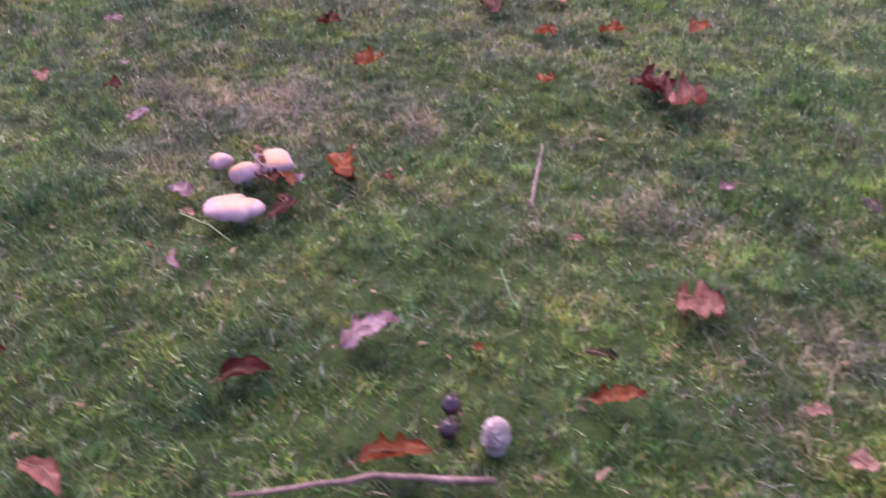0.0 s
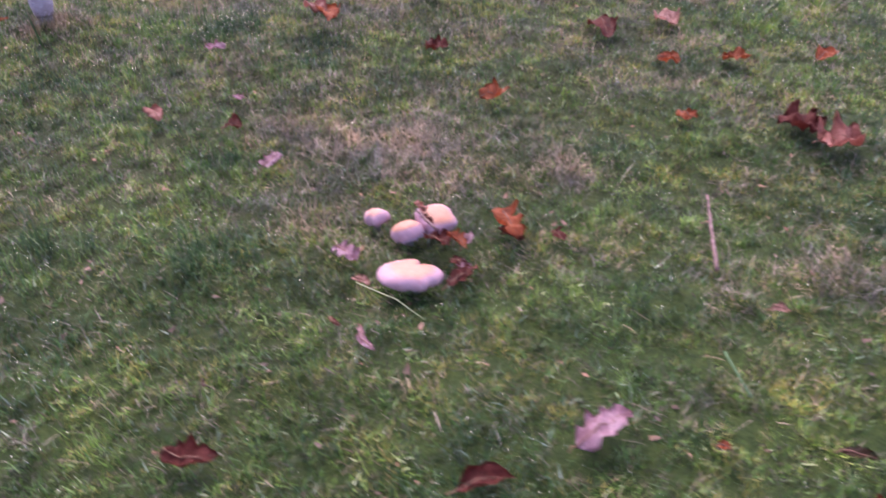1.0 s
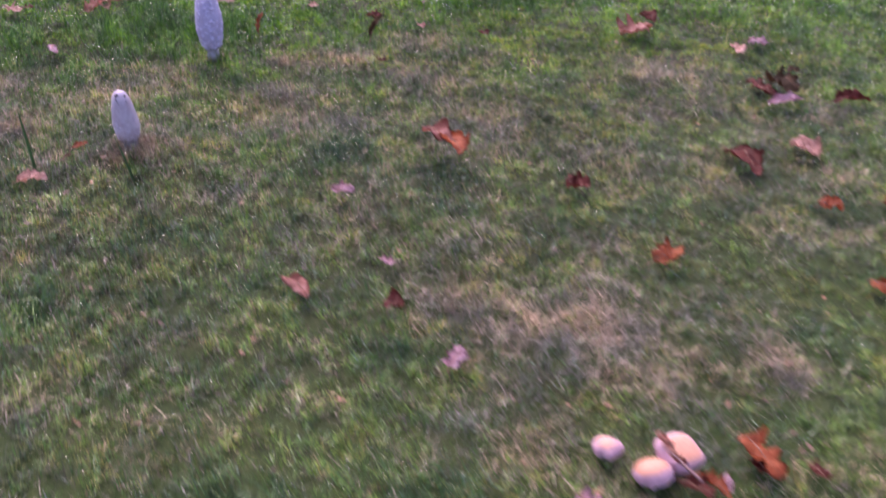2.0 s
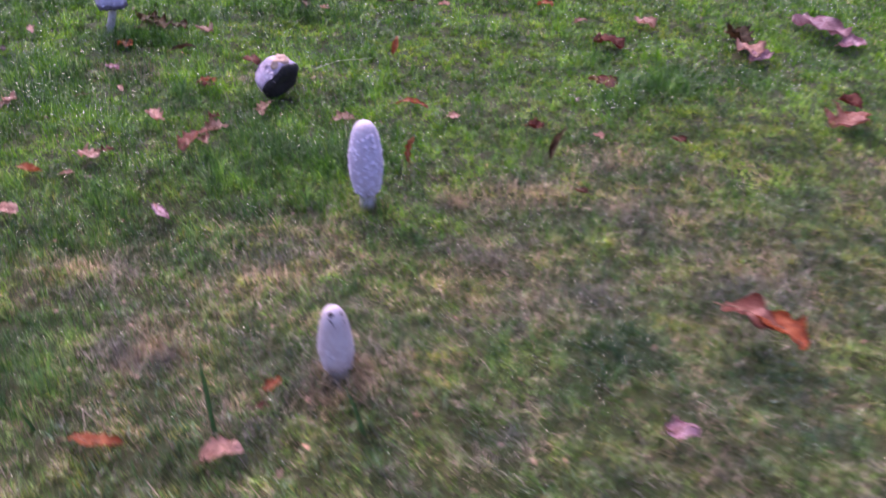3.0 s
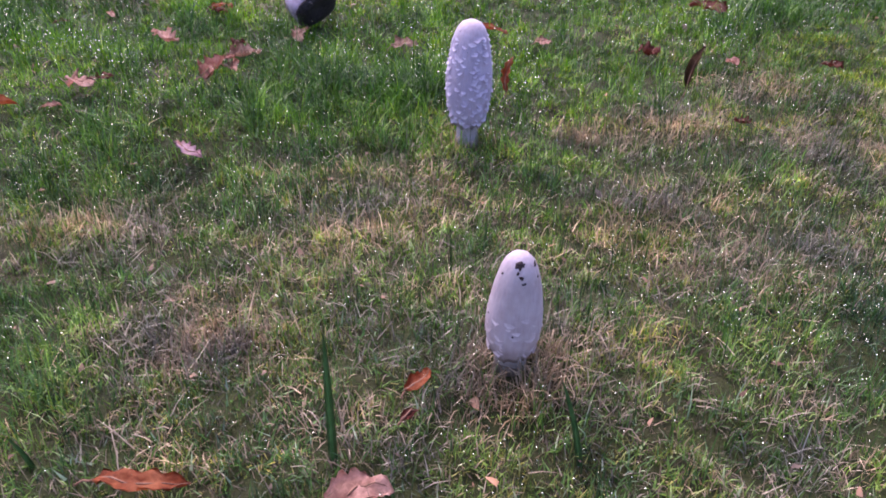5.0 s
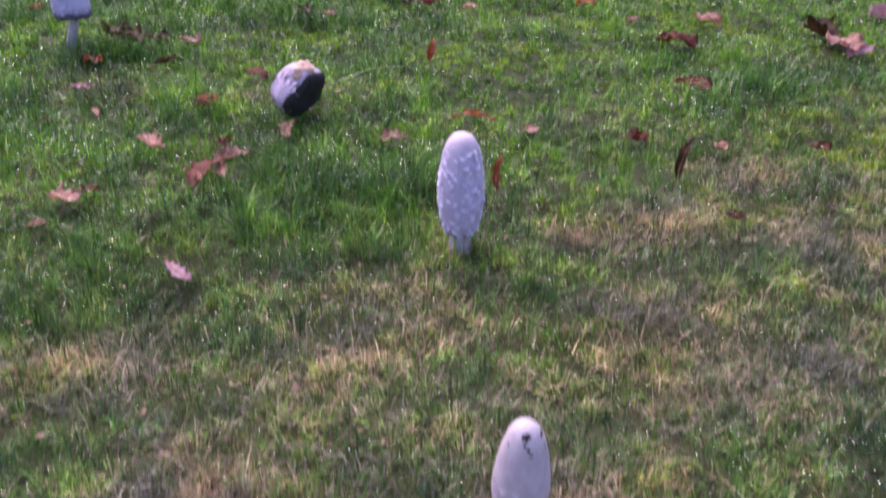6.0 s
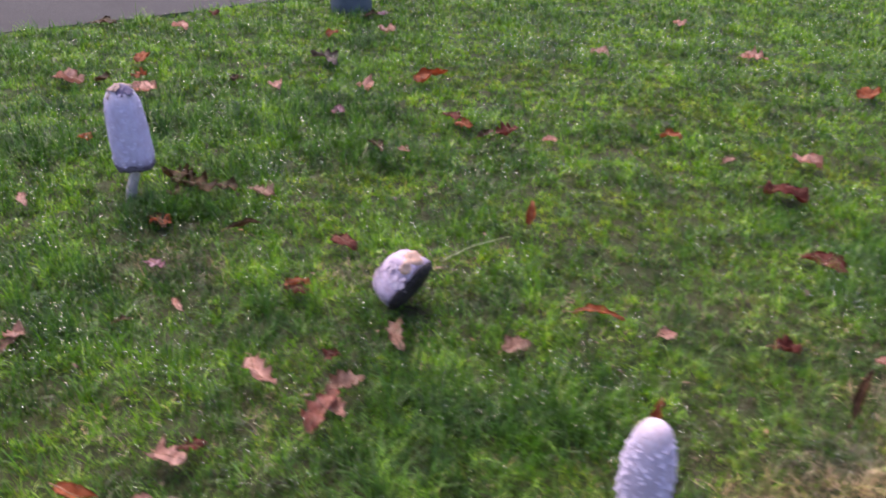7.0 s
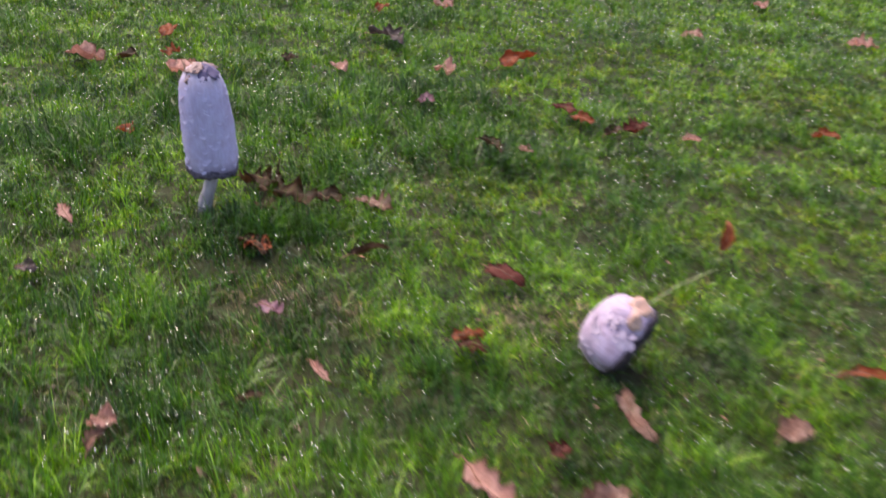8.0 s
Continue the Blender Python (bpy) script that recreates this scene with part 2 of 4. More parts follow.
STALKLET, nt, b = material("leaf_stalk", 0.6, 0.3)
col = ramp(nt, noise_tex(nt, 90, 3), [(0.3, (0.12, 0.05, 0.035)), (0.7, (0.26, 0.13, 0.09))])
nt.links.new(col, b.inputs["Base Color"])
TWIG, nt, b = material("twig_bark", 0.55, 0.4)
col = ramp(nt, noise_tex(nt, 120, 5), [(0.3, (0.08, 0.04, 0.038)), (0.55, (0.18, 0.09, 0.09)), (0.75, (0.3, 0.18, 0.19))])
nt.links.new(col, b.inputs["Base Color"])
bump(nt, b, noise_tex(nt, 400, 3), 0.5, 0.001)
BERRY, nt, b = material("berry_skin", 0.3, 0.5)
col = ramp(nt, noise_tex(nt, 150, 4), [(0.3, (0.02, 0.012, 0.02)), (0.7, (0.085, 0.025, 0.05))])
nt.links.new(col, b.inputs["Base Color"])
STRAW, nt, b = material("pale_straw", 0.5, 0.4)
col = ramp(nt, noise_tex(nt, 80, 3), [(0.3, (0.3, 0.34, 0.16)), (0.7, (0.5, 0.5, 0.3))])
nt.links.new(col, b.inputs["Base Color"])
REED, nt, b = material("broad_blade_green", 0.35, 0.5)
col = ramp(nt, noise_tex(nt, 60, 3), [(0.3, (0.05, 0.13, 0.05)), (0.7, (0.1, 0.2, 0.085))])
nt.links.new(col, b.inputs["Base Color"])
POSTBLUE, nt, b = material("blue_grey_plastic", 0.5, 0.4)
col = ramp(nt, noise_tex(nt, 30, 4), [(0.3, (0.035, 0.05, 0.085)), (0.7, (0.07, 0.09, 0.14))])
nt.links.new(col, b.inputs["Base Color"])


# ---- building helpers ----
def part(name, bm, mat, parent=None, label="", smooth=True):
    me = bpy.data.meshes.new(name)
    bm.to_mesh(me)
    bm.free()
    me.materials.append(mat)
    if smooth:
        me.polygons.foreach_set("use_smooth", [True] * len(me.polygons))
    ob = new(name, me)
    ob.parent = parent
    if label:
        ob["label"] = label
    return ob


def thing(name, m, label, category, group=""):
    ob = new(name)
    ob.empty_display_size = 0.02
    ob.matrix_world = m
    return tagged(ob, label, category, group)


# ---- the lawn's lie: gentle bumps, and which plants grow where ----
def field(x, y, seed, size):
    """Smooth random field about 0, over arrays."""
    rng = np.random.default_rng(seed)
    out = np.zeros_like(x)
    for k in range(9):
        a, p, f = rng.uniform(0, 2 * np.pi), rng.uniform(0, 2 * np.pi), rng.uniform(0.6, 1.9) / size
        out += np.sin((np.cos(a) * x + np.sin(a) * y) * f * 2 * np.pi + p)
    return out / 3.0


def spot(x, y, cx, cy, rx, ry):
    return np.exp(-(((x - cx) / rx) ** 2 + ((y - cy) / ry) ** 2))


def swell(x, y):
    """The slow rises and dips of the turf."""
    return (0.03 * spot(x, y, -0.735, 1.11, 0.19, 0.16) + 0.018 * spot(x, y, -0.3, 1.1, 0.16, 0.18) + 0.02 * spot(x, y, -1.18, 1.64, 0.12, 0.12)
            - 0.012 * spot(x, y, 0.44, 0.72, 0.2, 0.25) + 0.007 * spot(x, y, -0.75, 1.51, 0.1, 0.1))


def ground_z(x, y):
    return swell(x, y) + 0.0035 * field(x, y, 11, 0.3) + 0.004 * field(x, y, 12, 0.06) - 0.006


# rough patches of the lawn: centre and reach
DARK = [(0.06, 0.28, 0.04), (0.18, 0.24, 0.06), (0.37, 0.57, 0.05), (0.38, 0.35, 0.04), (0.74, 0.74, 0.08), (0.8, 0.53, 0.05), (0.59, 0.28, 0.04), (-0.52, 0.86, 0.1), (-0.36, 0.78, 0.06), (-0.66, 0.72, 0.08), (0.33, 0.88, 0.07), (-0.8, 1.66, 0.12), (-0.23, 0.73, 0.05), (-0.97, 1.65, 0.12), (-1.21, 1.38, 0.09), (-1.14, 1.47, 0.06), (-0.42, 1.17, 0.08), (-1.1, 1.07, 0.07), (-0.22, 2.05, 0.09), (-1.05, 2.48, 0.1), (-1.01, 1.58, 0.07), (-1.1, 1.18, 0.04), (-0.53, 1.17, 0.06), (-1.52, 1.92, 0.17), (-1.39, 2.22, 0.08), (-1.73, 2.47, 0.13), (-1.42, 2.62, 0.16), (-1.2, 2.72, 0.12), (-1.2, 1.87, 0.07), (-1.33, 2.38, 0.08), (-1.55, 1.77, 0.08), (0.82, 1.06, 0.12), (-0.32, 0.5, 0.07), (-0.15, 0.5, 0.08)]
MOSSY = [(0.31, 0.99, 0.06), (0.41, 0.89, 0.06), (0.09, 0.31, 0.05), (0.27, 0.39, 0.03), (0.48, 0.3, 0.04), (-0.04, 1.44, 0.11), (0.07, 1.77, 0.1), (0.3, 1.86, 0.1), (-0.6, 0.82, 0.05), (-0.62, 2.22, 0.13), (-0.1, 1.82, 0.12), (-0.91, 1.25, 0.05), (-0.43, 1.3, 0.04), (-0.83, 1.35, 0.03), (-0.73, 2.96, 0.15), (-0.34, 2.76, 0.16), (-1.08, 2.33, 0.08), (-0.2, 2.45, 0.12), (-0.55, 0.84, 0.05), (-0.02, 0.56, 0.06)]
TAN = [(0.02, 0.84, 0.12), (0.6, 0.65, 0.05), (0.77, 0.45, 0.06), (0.71, 0.34, 0.04), (-0.17, 0.85, 0.05), (-0.04, 0.66, 0.07), (0.25, 0.83, 0.04), (-0.84, 1.32, 0.08), (-0.51, 1.56, 0.08), (-0.98, 1.16, 0.06), (-1.08, 1.32, 0.06), (-0.84, 1.41, 0.05), (-0.62, 1.55, 0.04), (-0.53, 1.28, 0.08), (-0.33, 1.54, 0.08), (-0.71, 1.1, 0.05), (-0.55, 1.36, 0.06), (-0.84, 1.05, 0.04), (-0.43, 1.31, 0.05), (-0.2, 1.34, 0.08), (-1.37, 2.02, 0.05), (-1.29, 2.01, 0.05), (-1.53, 1.87, 0.03), (-1.06, 2.0, 0.04), (0.15, 1.67, 0.08), (-0.35, 1.7, 0.06)]


def patches(x, y, spots):
    s = np.zeros_like(x)
    for cx, cy, r in spots:
        s = np.maximum(s, spot(x, y, cx, cy, r * 1.25, r))
    return s


def fresh_end(x, y):
    """0 on the worn end of the lawn, 1 on the fresh end."""
    return 1 / (1 + np.exp(-(y - 1.62 - 0.3 * (x + 0.7)) * 5))


def pale_stretch(x, y):
    """Extra moss and dead grass between the two groups of mushrooms, paler also to stand for grazing sheen, 0 to 1, in
    uneven patches.
    """
    return spot(x, y, 0.02, 1.55, 0.55, 0.42) * np.clip(0.65 + 0.5 * field(x, y, 25, 0.16), 0, 1.2)


def dead_share(x, y):
    """Where the turf is dead and tan."""
    s = 0.15 + 0.15 * field(x, y, 21, 0.35) + 0.15 * field(x, y, 22, 0.1)
    s = s * (1 - 0.85 * fresh_end(x, y)) * (0.45 + 0.55 * np.clip((y - 0.35) / 0.35, 0, 1)) * (1 - patches(x, y, DARK)) * (1 - 0.6 * patches(x, y, MOSSY))
    return np.clip(s + 0.6 * patches(x, y, TAN) + 0.2 * pale_stretch(x, y), 0, 0.95)


def lush(x, y):
    """Where the grass is thick and long, 0 to 1."""
    s = 0.25 + 0.3 * fresh_end(x, y) + 0.2 * field(x, y, 31, 0.3)
    s = s + 0.55 * patches(x, y, DARK) - 0.25 * patches(x, y, MOSSY) - 0.2 * patches(x, y, TAN)
    return np.clip(s, 0.05, 1)


def coarse(x, y):
    """Where a coarser, darker grass takes over."""
    return np.clip(0.13 + 0.3 * field(x, y, 71, 0.22) + 0.9 * patches(x, y, DARK) + 0.3 * np.clip((0.6 - y) / 0.3, 0, 1), 0, 1)


def inside(x, y):
    """Lawn side of the asphalt's edge."""
    return (x + 2.159) * 0.343 - (y - 3.314) * 0.529 + 0.03 * field(x, y, 5, 0.5) * 0.3 > 0.01


def blades(name, mat, x, y, z, length, width, lean, turn, droop, rng, label, segs=2):
    """Many grass blades as one mesh: each a tapered strip that bows over. All arguments are arrays."""
    n = len(x)
    rows = []
    side_x, side_y = -np.sin(turn), np.cos(turn)
    dir_x, dir_y = np.cos(turn), np.sin(turn)
    px, py, pz, ang = x.copy(), y.copy(), z.copy(), lean.copy()
    twist = rng.uniform(-0.6, 0.6, n)
    for k in range(segs + 1):
        w = width * 0.5 * (1.0, 0.85, 0.55, 0.3)[k] if k < segs else None
        if w is not None:
            sx, sy = side_x * np.cos(twist) + dir_x * np.sin(twist), side_y * np.cos(twist) + dir_y * np.sin(twist)
            rows.append(np.stack([px - sx * w, py - sy * w, pz], 1))
            rows.append(np.stack([px + sx * w, py + sy * w, pz], 1))
        else:
            rows.append(np.stack([px, py, pz], 1))
        step = length / segs
        px = px + dir_x * np.sin(ang) * step
        py = py + dir_y * np.sin(ang) * step
        pz = pz + np.cos(ang) * step
        ang = ang + droop
    per = len(rows)
    verts = np.stack(rows, 1).reshape(-1, 3)
    base = np.arange(n)[:, None] * per
    tri = []
    for k in range(segs - 1):
        a = 2 * k
        tri += [[a, a + 1, a + 3], [a, a + 3, a + 2]]
    a = 2 * (segs - 1)
    tri += [[a, a + 1, a + 2]]
    faces = (base[:, :, None] + np.array(tri)[None]).reshape(-1, 3)
    me = bpy.data.meshes.new(name)
    me.vertices.add(len(verts))
    me.vertices.foreach_set("co", verts.astype(np.float32).ravel())
    me.loops.add(faces.size)
    me.loops.foreach_set("vertex_index", faces.astype(np.int32).ravel())
    me.polygons.add(len(faces))
    me.polygons.foreach_set("loop_start", np.arange(0, faces.size, 3, dtype=np.int32))
    me.update(calc_edges=True)
    me.materials.append(mat)
    return tagged(new(name, me), label, "grass", kind="stuff")


# ---- ground ----
def ground_sheet():
    bm = bmesh.new()
    xs = np.concatenate([-np.geomspace(400, 2.9, 14), np.linspace(-2.8, 1.8, 116), np.geomspace(1.9, 400, 14)])
    ys = np.concatenate([-np.geomspace(400, 0.8, 14), np.linspace(-0.7, 4.6, 132), np.geomspace(4.7, 400, 14)])
    gx, gy = np.meshgrid(xs, ys, indexing="ij")
    gz = ground_z(gx, gy)
    gz = gz - 0.02 * (~inside(gx, gy)) * (np.abs(gx) < 60)
    rows = [[bm.verts.new((gx[i, j], gy[i, j], gz[i, j])) for j in range(len(ys))] for i in range(len(xs))]
    for i in range(len(xs) - 1):
        for j in range(len(ys) - 1):
            bm.faces.new((rows[i][j], rows[i + 1][j], rows[i + 1][j + 1], rows[i][j + 1]))
    return tagged(part("ground", bm, SOIL), "mossy lawn soil with thatch and damp hollows", "ground", kind="structure")


ground_sheet()


def asphalt_strip():
    bm = bmesh.new()
    ux, uy = 0.839, 0.544
    nx, ny = -uy, ux
    top, low = [], []
    rng = random.Random(4)
    for i in range(61):
        s = -6 + i * 0.2
        wob = 0.012 * math.sin(i * 1.7) + rng.uniform(-0.008, 0.008)
        ex, ey = -2.159 + ux * s + nx * wob, 3.314 + uy * s + ny * wob
        top.append((bm.verts.new((ex, ey, -0.004)), bm.verts.new((ex + nx * 3.2, ey + ny * 3.2, 0.004))))
        low.append((bm.verts.new((ex, ey, -0.06)), bm.verts.new((ex + nx * 3.2, ey + ny * 3.2, -0.06))))
    for i in range(60):
        bm.faces.new((top[i][0], top[i + 1][0], top[i + 1][1], top[i][1]))
        bm.faces.new((low[i][0], low[i + 1][0], top[i + 1][0], top[i][0]))
        bm.faces.new((top[i][1], top[i + 1][1], low[i + 1][1], low[i][1]))
    return tagged(part("pavement", bm, ASPHALT, smooth=False), "grey damp asphalt path beside the lawn", "path", kind="structure")


asphalt_strip()


# ---- mushrooms ----
def lathe(profile, around=40, wobble=0.0, seed=0, lobes=None, hem=None):
    """A turned body from (radius, height) pairs, with a slightly uneven skin; hem=(height, depth) makes what lies below that height hang raggedly."""
    bm = bmesh.new()
    rings = []
    off = Vector((seed * 3.1, seed * 1.7, 0))
    for r, z in profile:
        ring = []
        for k in range(around):
            a = 2 * math.pi * k / around
            p = Vector((r * math.cos(a), r * math.sin(a), z))
            s = 1 + wobble * noise.noise(p * 45 + off) + 0.5 * wobble * noise.noise(p * 160 + off)
            if lobes:
                s *= lobes(a, z)
            drop = 0.0
            if hem and z < hem[0]:
                drop = hem[1] * (noise.noise(Vector((math.cos(a) * 3, math.sin(a) * 3, seed))) + 0.8 * noise.noise(Vector((math.cos(a) * 9, math.sin(a) * 9, seed))))
            ring.append(bm.verts.new((p.x * s, p.y * s, z + drop + 0.15 * wobble * r * noise.noise(p * 60 - off))))
        rings.append(ring)
    for a, b in zip(rings, rings[1:]):
        for k in range(around):
            bm.faces.new((a[k], a[(k + 1) % around], b[(k + 1) % around], b[k]))
    bm.faces.new(list(reversed(rings[0])))
    bm.faces.new(rings[-1])
    return bm


def curve_at(profile, z):
    """Radius and slope of a profile at height z."""
    for (r0, z0), (r1, z1) in zip(profile, profile[1:]):
        if min(z0, z1) <= z <= max(z0, z1) and z1 != z0:
            f = (z - z0) / (z1 - z0)
            return r0 + (r1 - r0) * f, (r1 - r0) / (z1 - z0)
    return profile[-1][0], 0


def flake_mesh(seed, mat):
    """One thin curled flake: x across, y towards its tip, z outwards."""
    rng = random.Random(seed)
    lf = rng.uniform(0.3, 0.7)
    bm = bmesh.new()
    pts = [(-1.05, 0.0, 0.0), (0.0, -0.2, 0.1), (1.05, 0.0, 0.0), (0.75 + rng.uniform(-0.15, 0.15), 0.5, lf * 0.5), (rng.uniform(-0.4, 0.4), 0.8, lf), (-0.75, 0.45, lf * 0.5)]
    top = [bm.verts.new(p) for p in pts]
    c = bm.verts.new((0, 0.35, 0.14 + lf * 0.2))
    under = bm.verts.new((0, 0.3, -0.12))
    for k in range(6):
        bm.faces.new((c, top[k], top[(k + 1) % 6]))
        bm.faces.new((under, top[(k + 1) % 6], top[k]))
    bmesh.ops.recalc_face_normals(bm, faces=bm.faces)
    me = bpy.data.meshes.new("scale")
    bm.to_mesh(me)
    bm.free()
    me.materials.append(mat)
    return me


def shag(cap, mat, profile, z_from, z_to, count, size, seed, lift=1.0):
    """Loose curled flakes over a cap, in uneven whorls, each a piece of its own."""
    rng = random.Random(seed)
    kinds = [flake_mesh(seed * 10 + k, mat) for k in range(5)]
    for i in range(count):
        z = z_from + (z_to - z_from) * (i + rng.random()) / count
        r, slope = curve_at(profile, z)
        a = i * 2.39996 + rng.uniform(-0.35, 0.35)
        out = Vector((math.cos(a), math.sin(a), -slope)).normalized()
        along = Vector((-math.sin(a), math.cos(a), 0))
        tip = along.cross(out)
        if tip.z > 0:
            tip, along = -tip, -along
        s = size * rng.uniform(0.55, 1.35)
        m = Matrix.Identity(4)
        for k in range(3):
            m[k][0], m[k][1], m[k][2] = along[k] * s, tip[k] * s, out[k] * s * lift
            m[k][3] = (r * math.cos(a), r * math.sin(a), z)[k] - out[k] * 0.0003
        ob = new("scale", kinds[i % 5])
        ob.parent = cap
        ob.matrix_basis = m @ pose(0, 0, 0, 0, 0, rng.uniform(-25, 25))


def tube(points, radii, sides=8):
    bm = bmesh.new()
    rings = []
    pts = [Vector(p) for p in points]
    for i, p in enumerate(pts):
        d = (pts[min(i + 1, len(pts) - 1)] - pts[max(i - 1, 0)]).normalized()
        u = d.cross(Vector((0.31, 0.17, 0.93))).normalized()
        v = d.cross(u)
        rings.append([bm.verts.new(p + (u * math.cos(2 * math.pi * k / sides) + v * math.sin(2 * math.pi * k / sides)) * radii[i]) for k in range(sides)])
    for a, b in zip(rings, rings[1:]):
        for k in range(sides):
            bm.faces.new((a[k], a[(k + 1) % sides], b[(k + 1) % sides], b[k]))
    bm.faces.new(list(reversed(rings[0])))
    bm.faces.new(rings[-1])
    bmesh.ops.recalc_face_normals(bm, faces=bm.faces)
    return bm


def blob_bm(rx, ry, rz, seed, rough=0.2, sub=2):
    bm = bmesh.new()
    bmesh.ops.create_icosphere(bm, subdivisions=sub, radius=1)
    for v in bm.verts:
        s = 1 + rough * noise.noise(v.co * 1.6 + Vector((seed, seed * 2, 0)))
        v.co = Vector((v.co.x * rx * s, v.co.y * ry * s, v.co.z * rz * s))
    return bm


def specks(cap, prof, rows, seed):
    """Dark flecks on a cap: bearing, height, size."""
    rng = random.Random(seed)
    for a, z, s in rows:
        r, slope = curve_at(prof, z)
        t = radians(a)
        p = part("speck", blob_bm(s, s * rng.uniform(0.55, 0.9), 0.0006, rng.random() * 9, 0.9), SPOT, cap, "dark brown speck")
        n = Vector((math.cos(t), math.sin(t), -slope)).normalized()
        p.matrix_basis = Matrix.Translation((r * math.cos(t), r * math.sin(t), z)) @ n.to_track_quat("Z", "Y").to_matrix().to_4x4() @ pose(0, 0, 0, 0, 0, rng.uniform(0, 180))


def tall_ink_cap():
    root = thing("ink_cap_mushroom", pose(-0.754, 1.512, 0.006, 0, 0, 0), "tall closed white shaggy ink cap standing in the grass", "mushroom", "ink caps on the lawn")
    prof = [(0.0118, 0.0265), (0.0146, 0.023), (0.0178, 0.0215), (0.0202, 0.0305), (0.0232, 0.0433), (0.0249, 0.056), (0.0254, 0.0687), (0.0248, 0.084), (0.0228, 0.1018), (0.0205, 0.1145),
            (0.0175, 0.1255), (0.0149, 0.1318), (0.0112, 0.1368), (0.0057, 0.1395), (0.0006, 0.1402)]
    cap = part("cap", lathe(prof, 48, 0.06, 1, None, (0.0285, 0.005)), CAP_WHITE, root)
    shag(cap, FLAKE_WHITE, prof, 0.026, 0.126, 295, 0.0035, 3, 1.3)
    stalk = [(0.0135, -0.012), (0.013, 0.0), (0.0118, 0.008), (0.011, 0.018), (0.0105, 0.045)]
    part("stalk", lathe(stalk, 20, 0.16, 2), STALK, root)
    specks(cap, prof, ((-140, 0.131, 0.0011), (-150, 0.124, 0.0012), (-165, 0.117, 0.0008), (-100, 0.112, 0.0007)), 18)
    return root


def spotted_ink_cap():
    root = thing("ink_cap_mushroom", pose(-0.7255, 1.103, 0.032, 3, 0, 0), "short smooth pale ink cap with dark specks on its crown", "mushroom", "ink caps on the lawn")
    prof = [(0.0119, 0.011), (0.015, 0.0085), (0.0173, 0.0135), (0.0186, 0.021), (0.0195, 0.029), (0.0197, 0.0365), (0.0189, 0.046), (0.0178, 0.0555), (0.0162, 0.065), (0.0144, 0.0735),
            (0.0123, 0.081), (0.0098, 0.0866), (0.0068, 0.0902), (0.0036, 0.0921), (0.0006, 0.0926)]
    cap = part("cap", lathe(prof, 48, 0.05, 5, None, (0.016, 0.004)), CAP_CREAM, root)
    shag(cap, FLAKE_CREAM, prof, 0.012, 0.05, 80, 0.0034, 6, 0.45)
    specks(cap, prof, ((-96, 0.0892, 0.0026), (-84, 0.0884, 0.002), (-104, 0.0876, 0.0017), (-92, 0.0872, 0.0015), (-16, 0.0862, 0.0024), (-152, 0.08, 0.0011), (-98, 0.0838, 0.0014), (-87, 0.0812, 0.0016),
                       (-84, 0.0802, 0.0011), (-24, 0.078, 0.0014), (-82, 0.0768, 0.0008), (-75, 0.077, 0.0008), (-165, 0.045, 0.0012), (-96, 0.036, 0.0008)), 8)
    stalk = [(0.012, -0.012), (0.0115, 0.0), (0.0105, 0.012), (0.01, 0.03)]
    part("stalk", lathe(stalk, 20, 0.12, 7), STALK, root)
    return root


def fallen_ink_cap():
    root = thing("ink_cap_mushroom", pose(-0.993, 1.921, 0.009), "toppled old ink cap with black dripping gills in grass", "mushroom", "ink caps on the lawn")
    prof = [(0.0335, -0.0125), (0.037, -0.011), (0.0385, -0.003), (0.0382, 0.007), (0.0365, 0.0155), (0.0325, 0.0235), (0.026, 0.0295), (0.0175, 0.0335), (0.0075, 0.0355), (0.0006, 0.036)]

    def uneven(a, z):
        return 1 + 0.07 * math.cos(3 * a + 0.5) + 0.04 * math.cos(5 * a)

    cap = part("cap", lathe(prof, 48, 0.14, 9, uneven, (0.002, 0.006)), CAP_FALLEN, root)
    axis = Vector((-0.74, 0.47, 0.48)).normalized()
    up = (Vector((0, 0, 1)) - axis * axis.z).normalized()
    turn = Matrix((up.cross(axis), up, axis)).transposed().to_4x4()
    cap.matrix_basis = Matrix.Translation((0.002, 0, 0.031)) @ turn @ Matrix.Diagonal((1.1, 1.05, 1.06, 1))
    shag(cap, FLAKE_OLD, prof, -0.008, 0.035, 210, 0.0046, 10, 0.45)
    gills = [(0.003, -0.0145), (0.016, -0.0175), (0.028, -0.0185), (0.036, -0.0155), (0.0388, -0.0115), (0.0386, -0.009)]
    part("gill_plate", lathe(gills, 48, 0.14, 9, uneven), INK, cap, "inky black gills")
    tip = part("torn_edge", blob_bm(0.021, 0.0125, 0.013, 3.3, 0.8, 3), PEACH, root, "peach-brown torn cap edge")
    tip.matrix_basis = Matrix.Translation(Vector((0.002, 0, 0.031)) + up * 0.034 + axis * 0.008) @ turn
    # stalk takes the gills' black, standing for shadow beneath the cap
    part("stalk", tube([(-0.004, 0.016, -0.014), (-0.005, 0.012, 0.0), (-0.008, 0.006, 0.022)], [0.007, 0.0065, 0.005], 12), INK, root, "stalk coloured black for the shade under the cap")
    return root


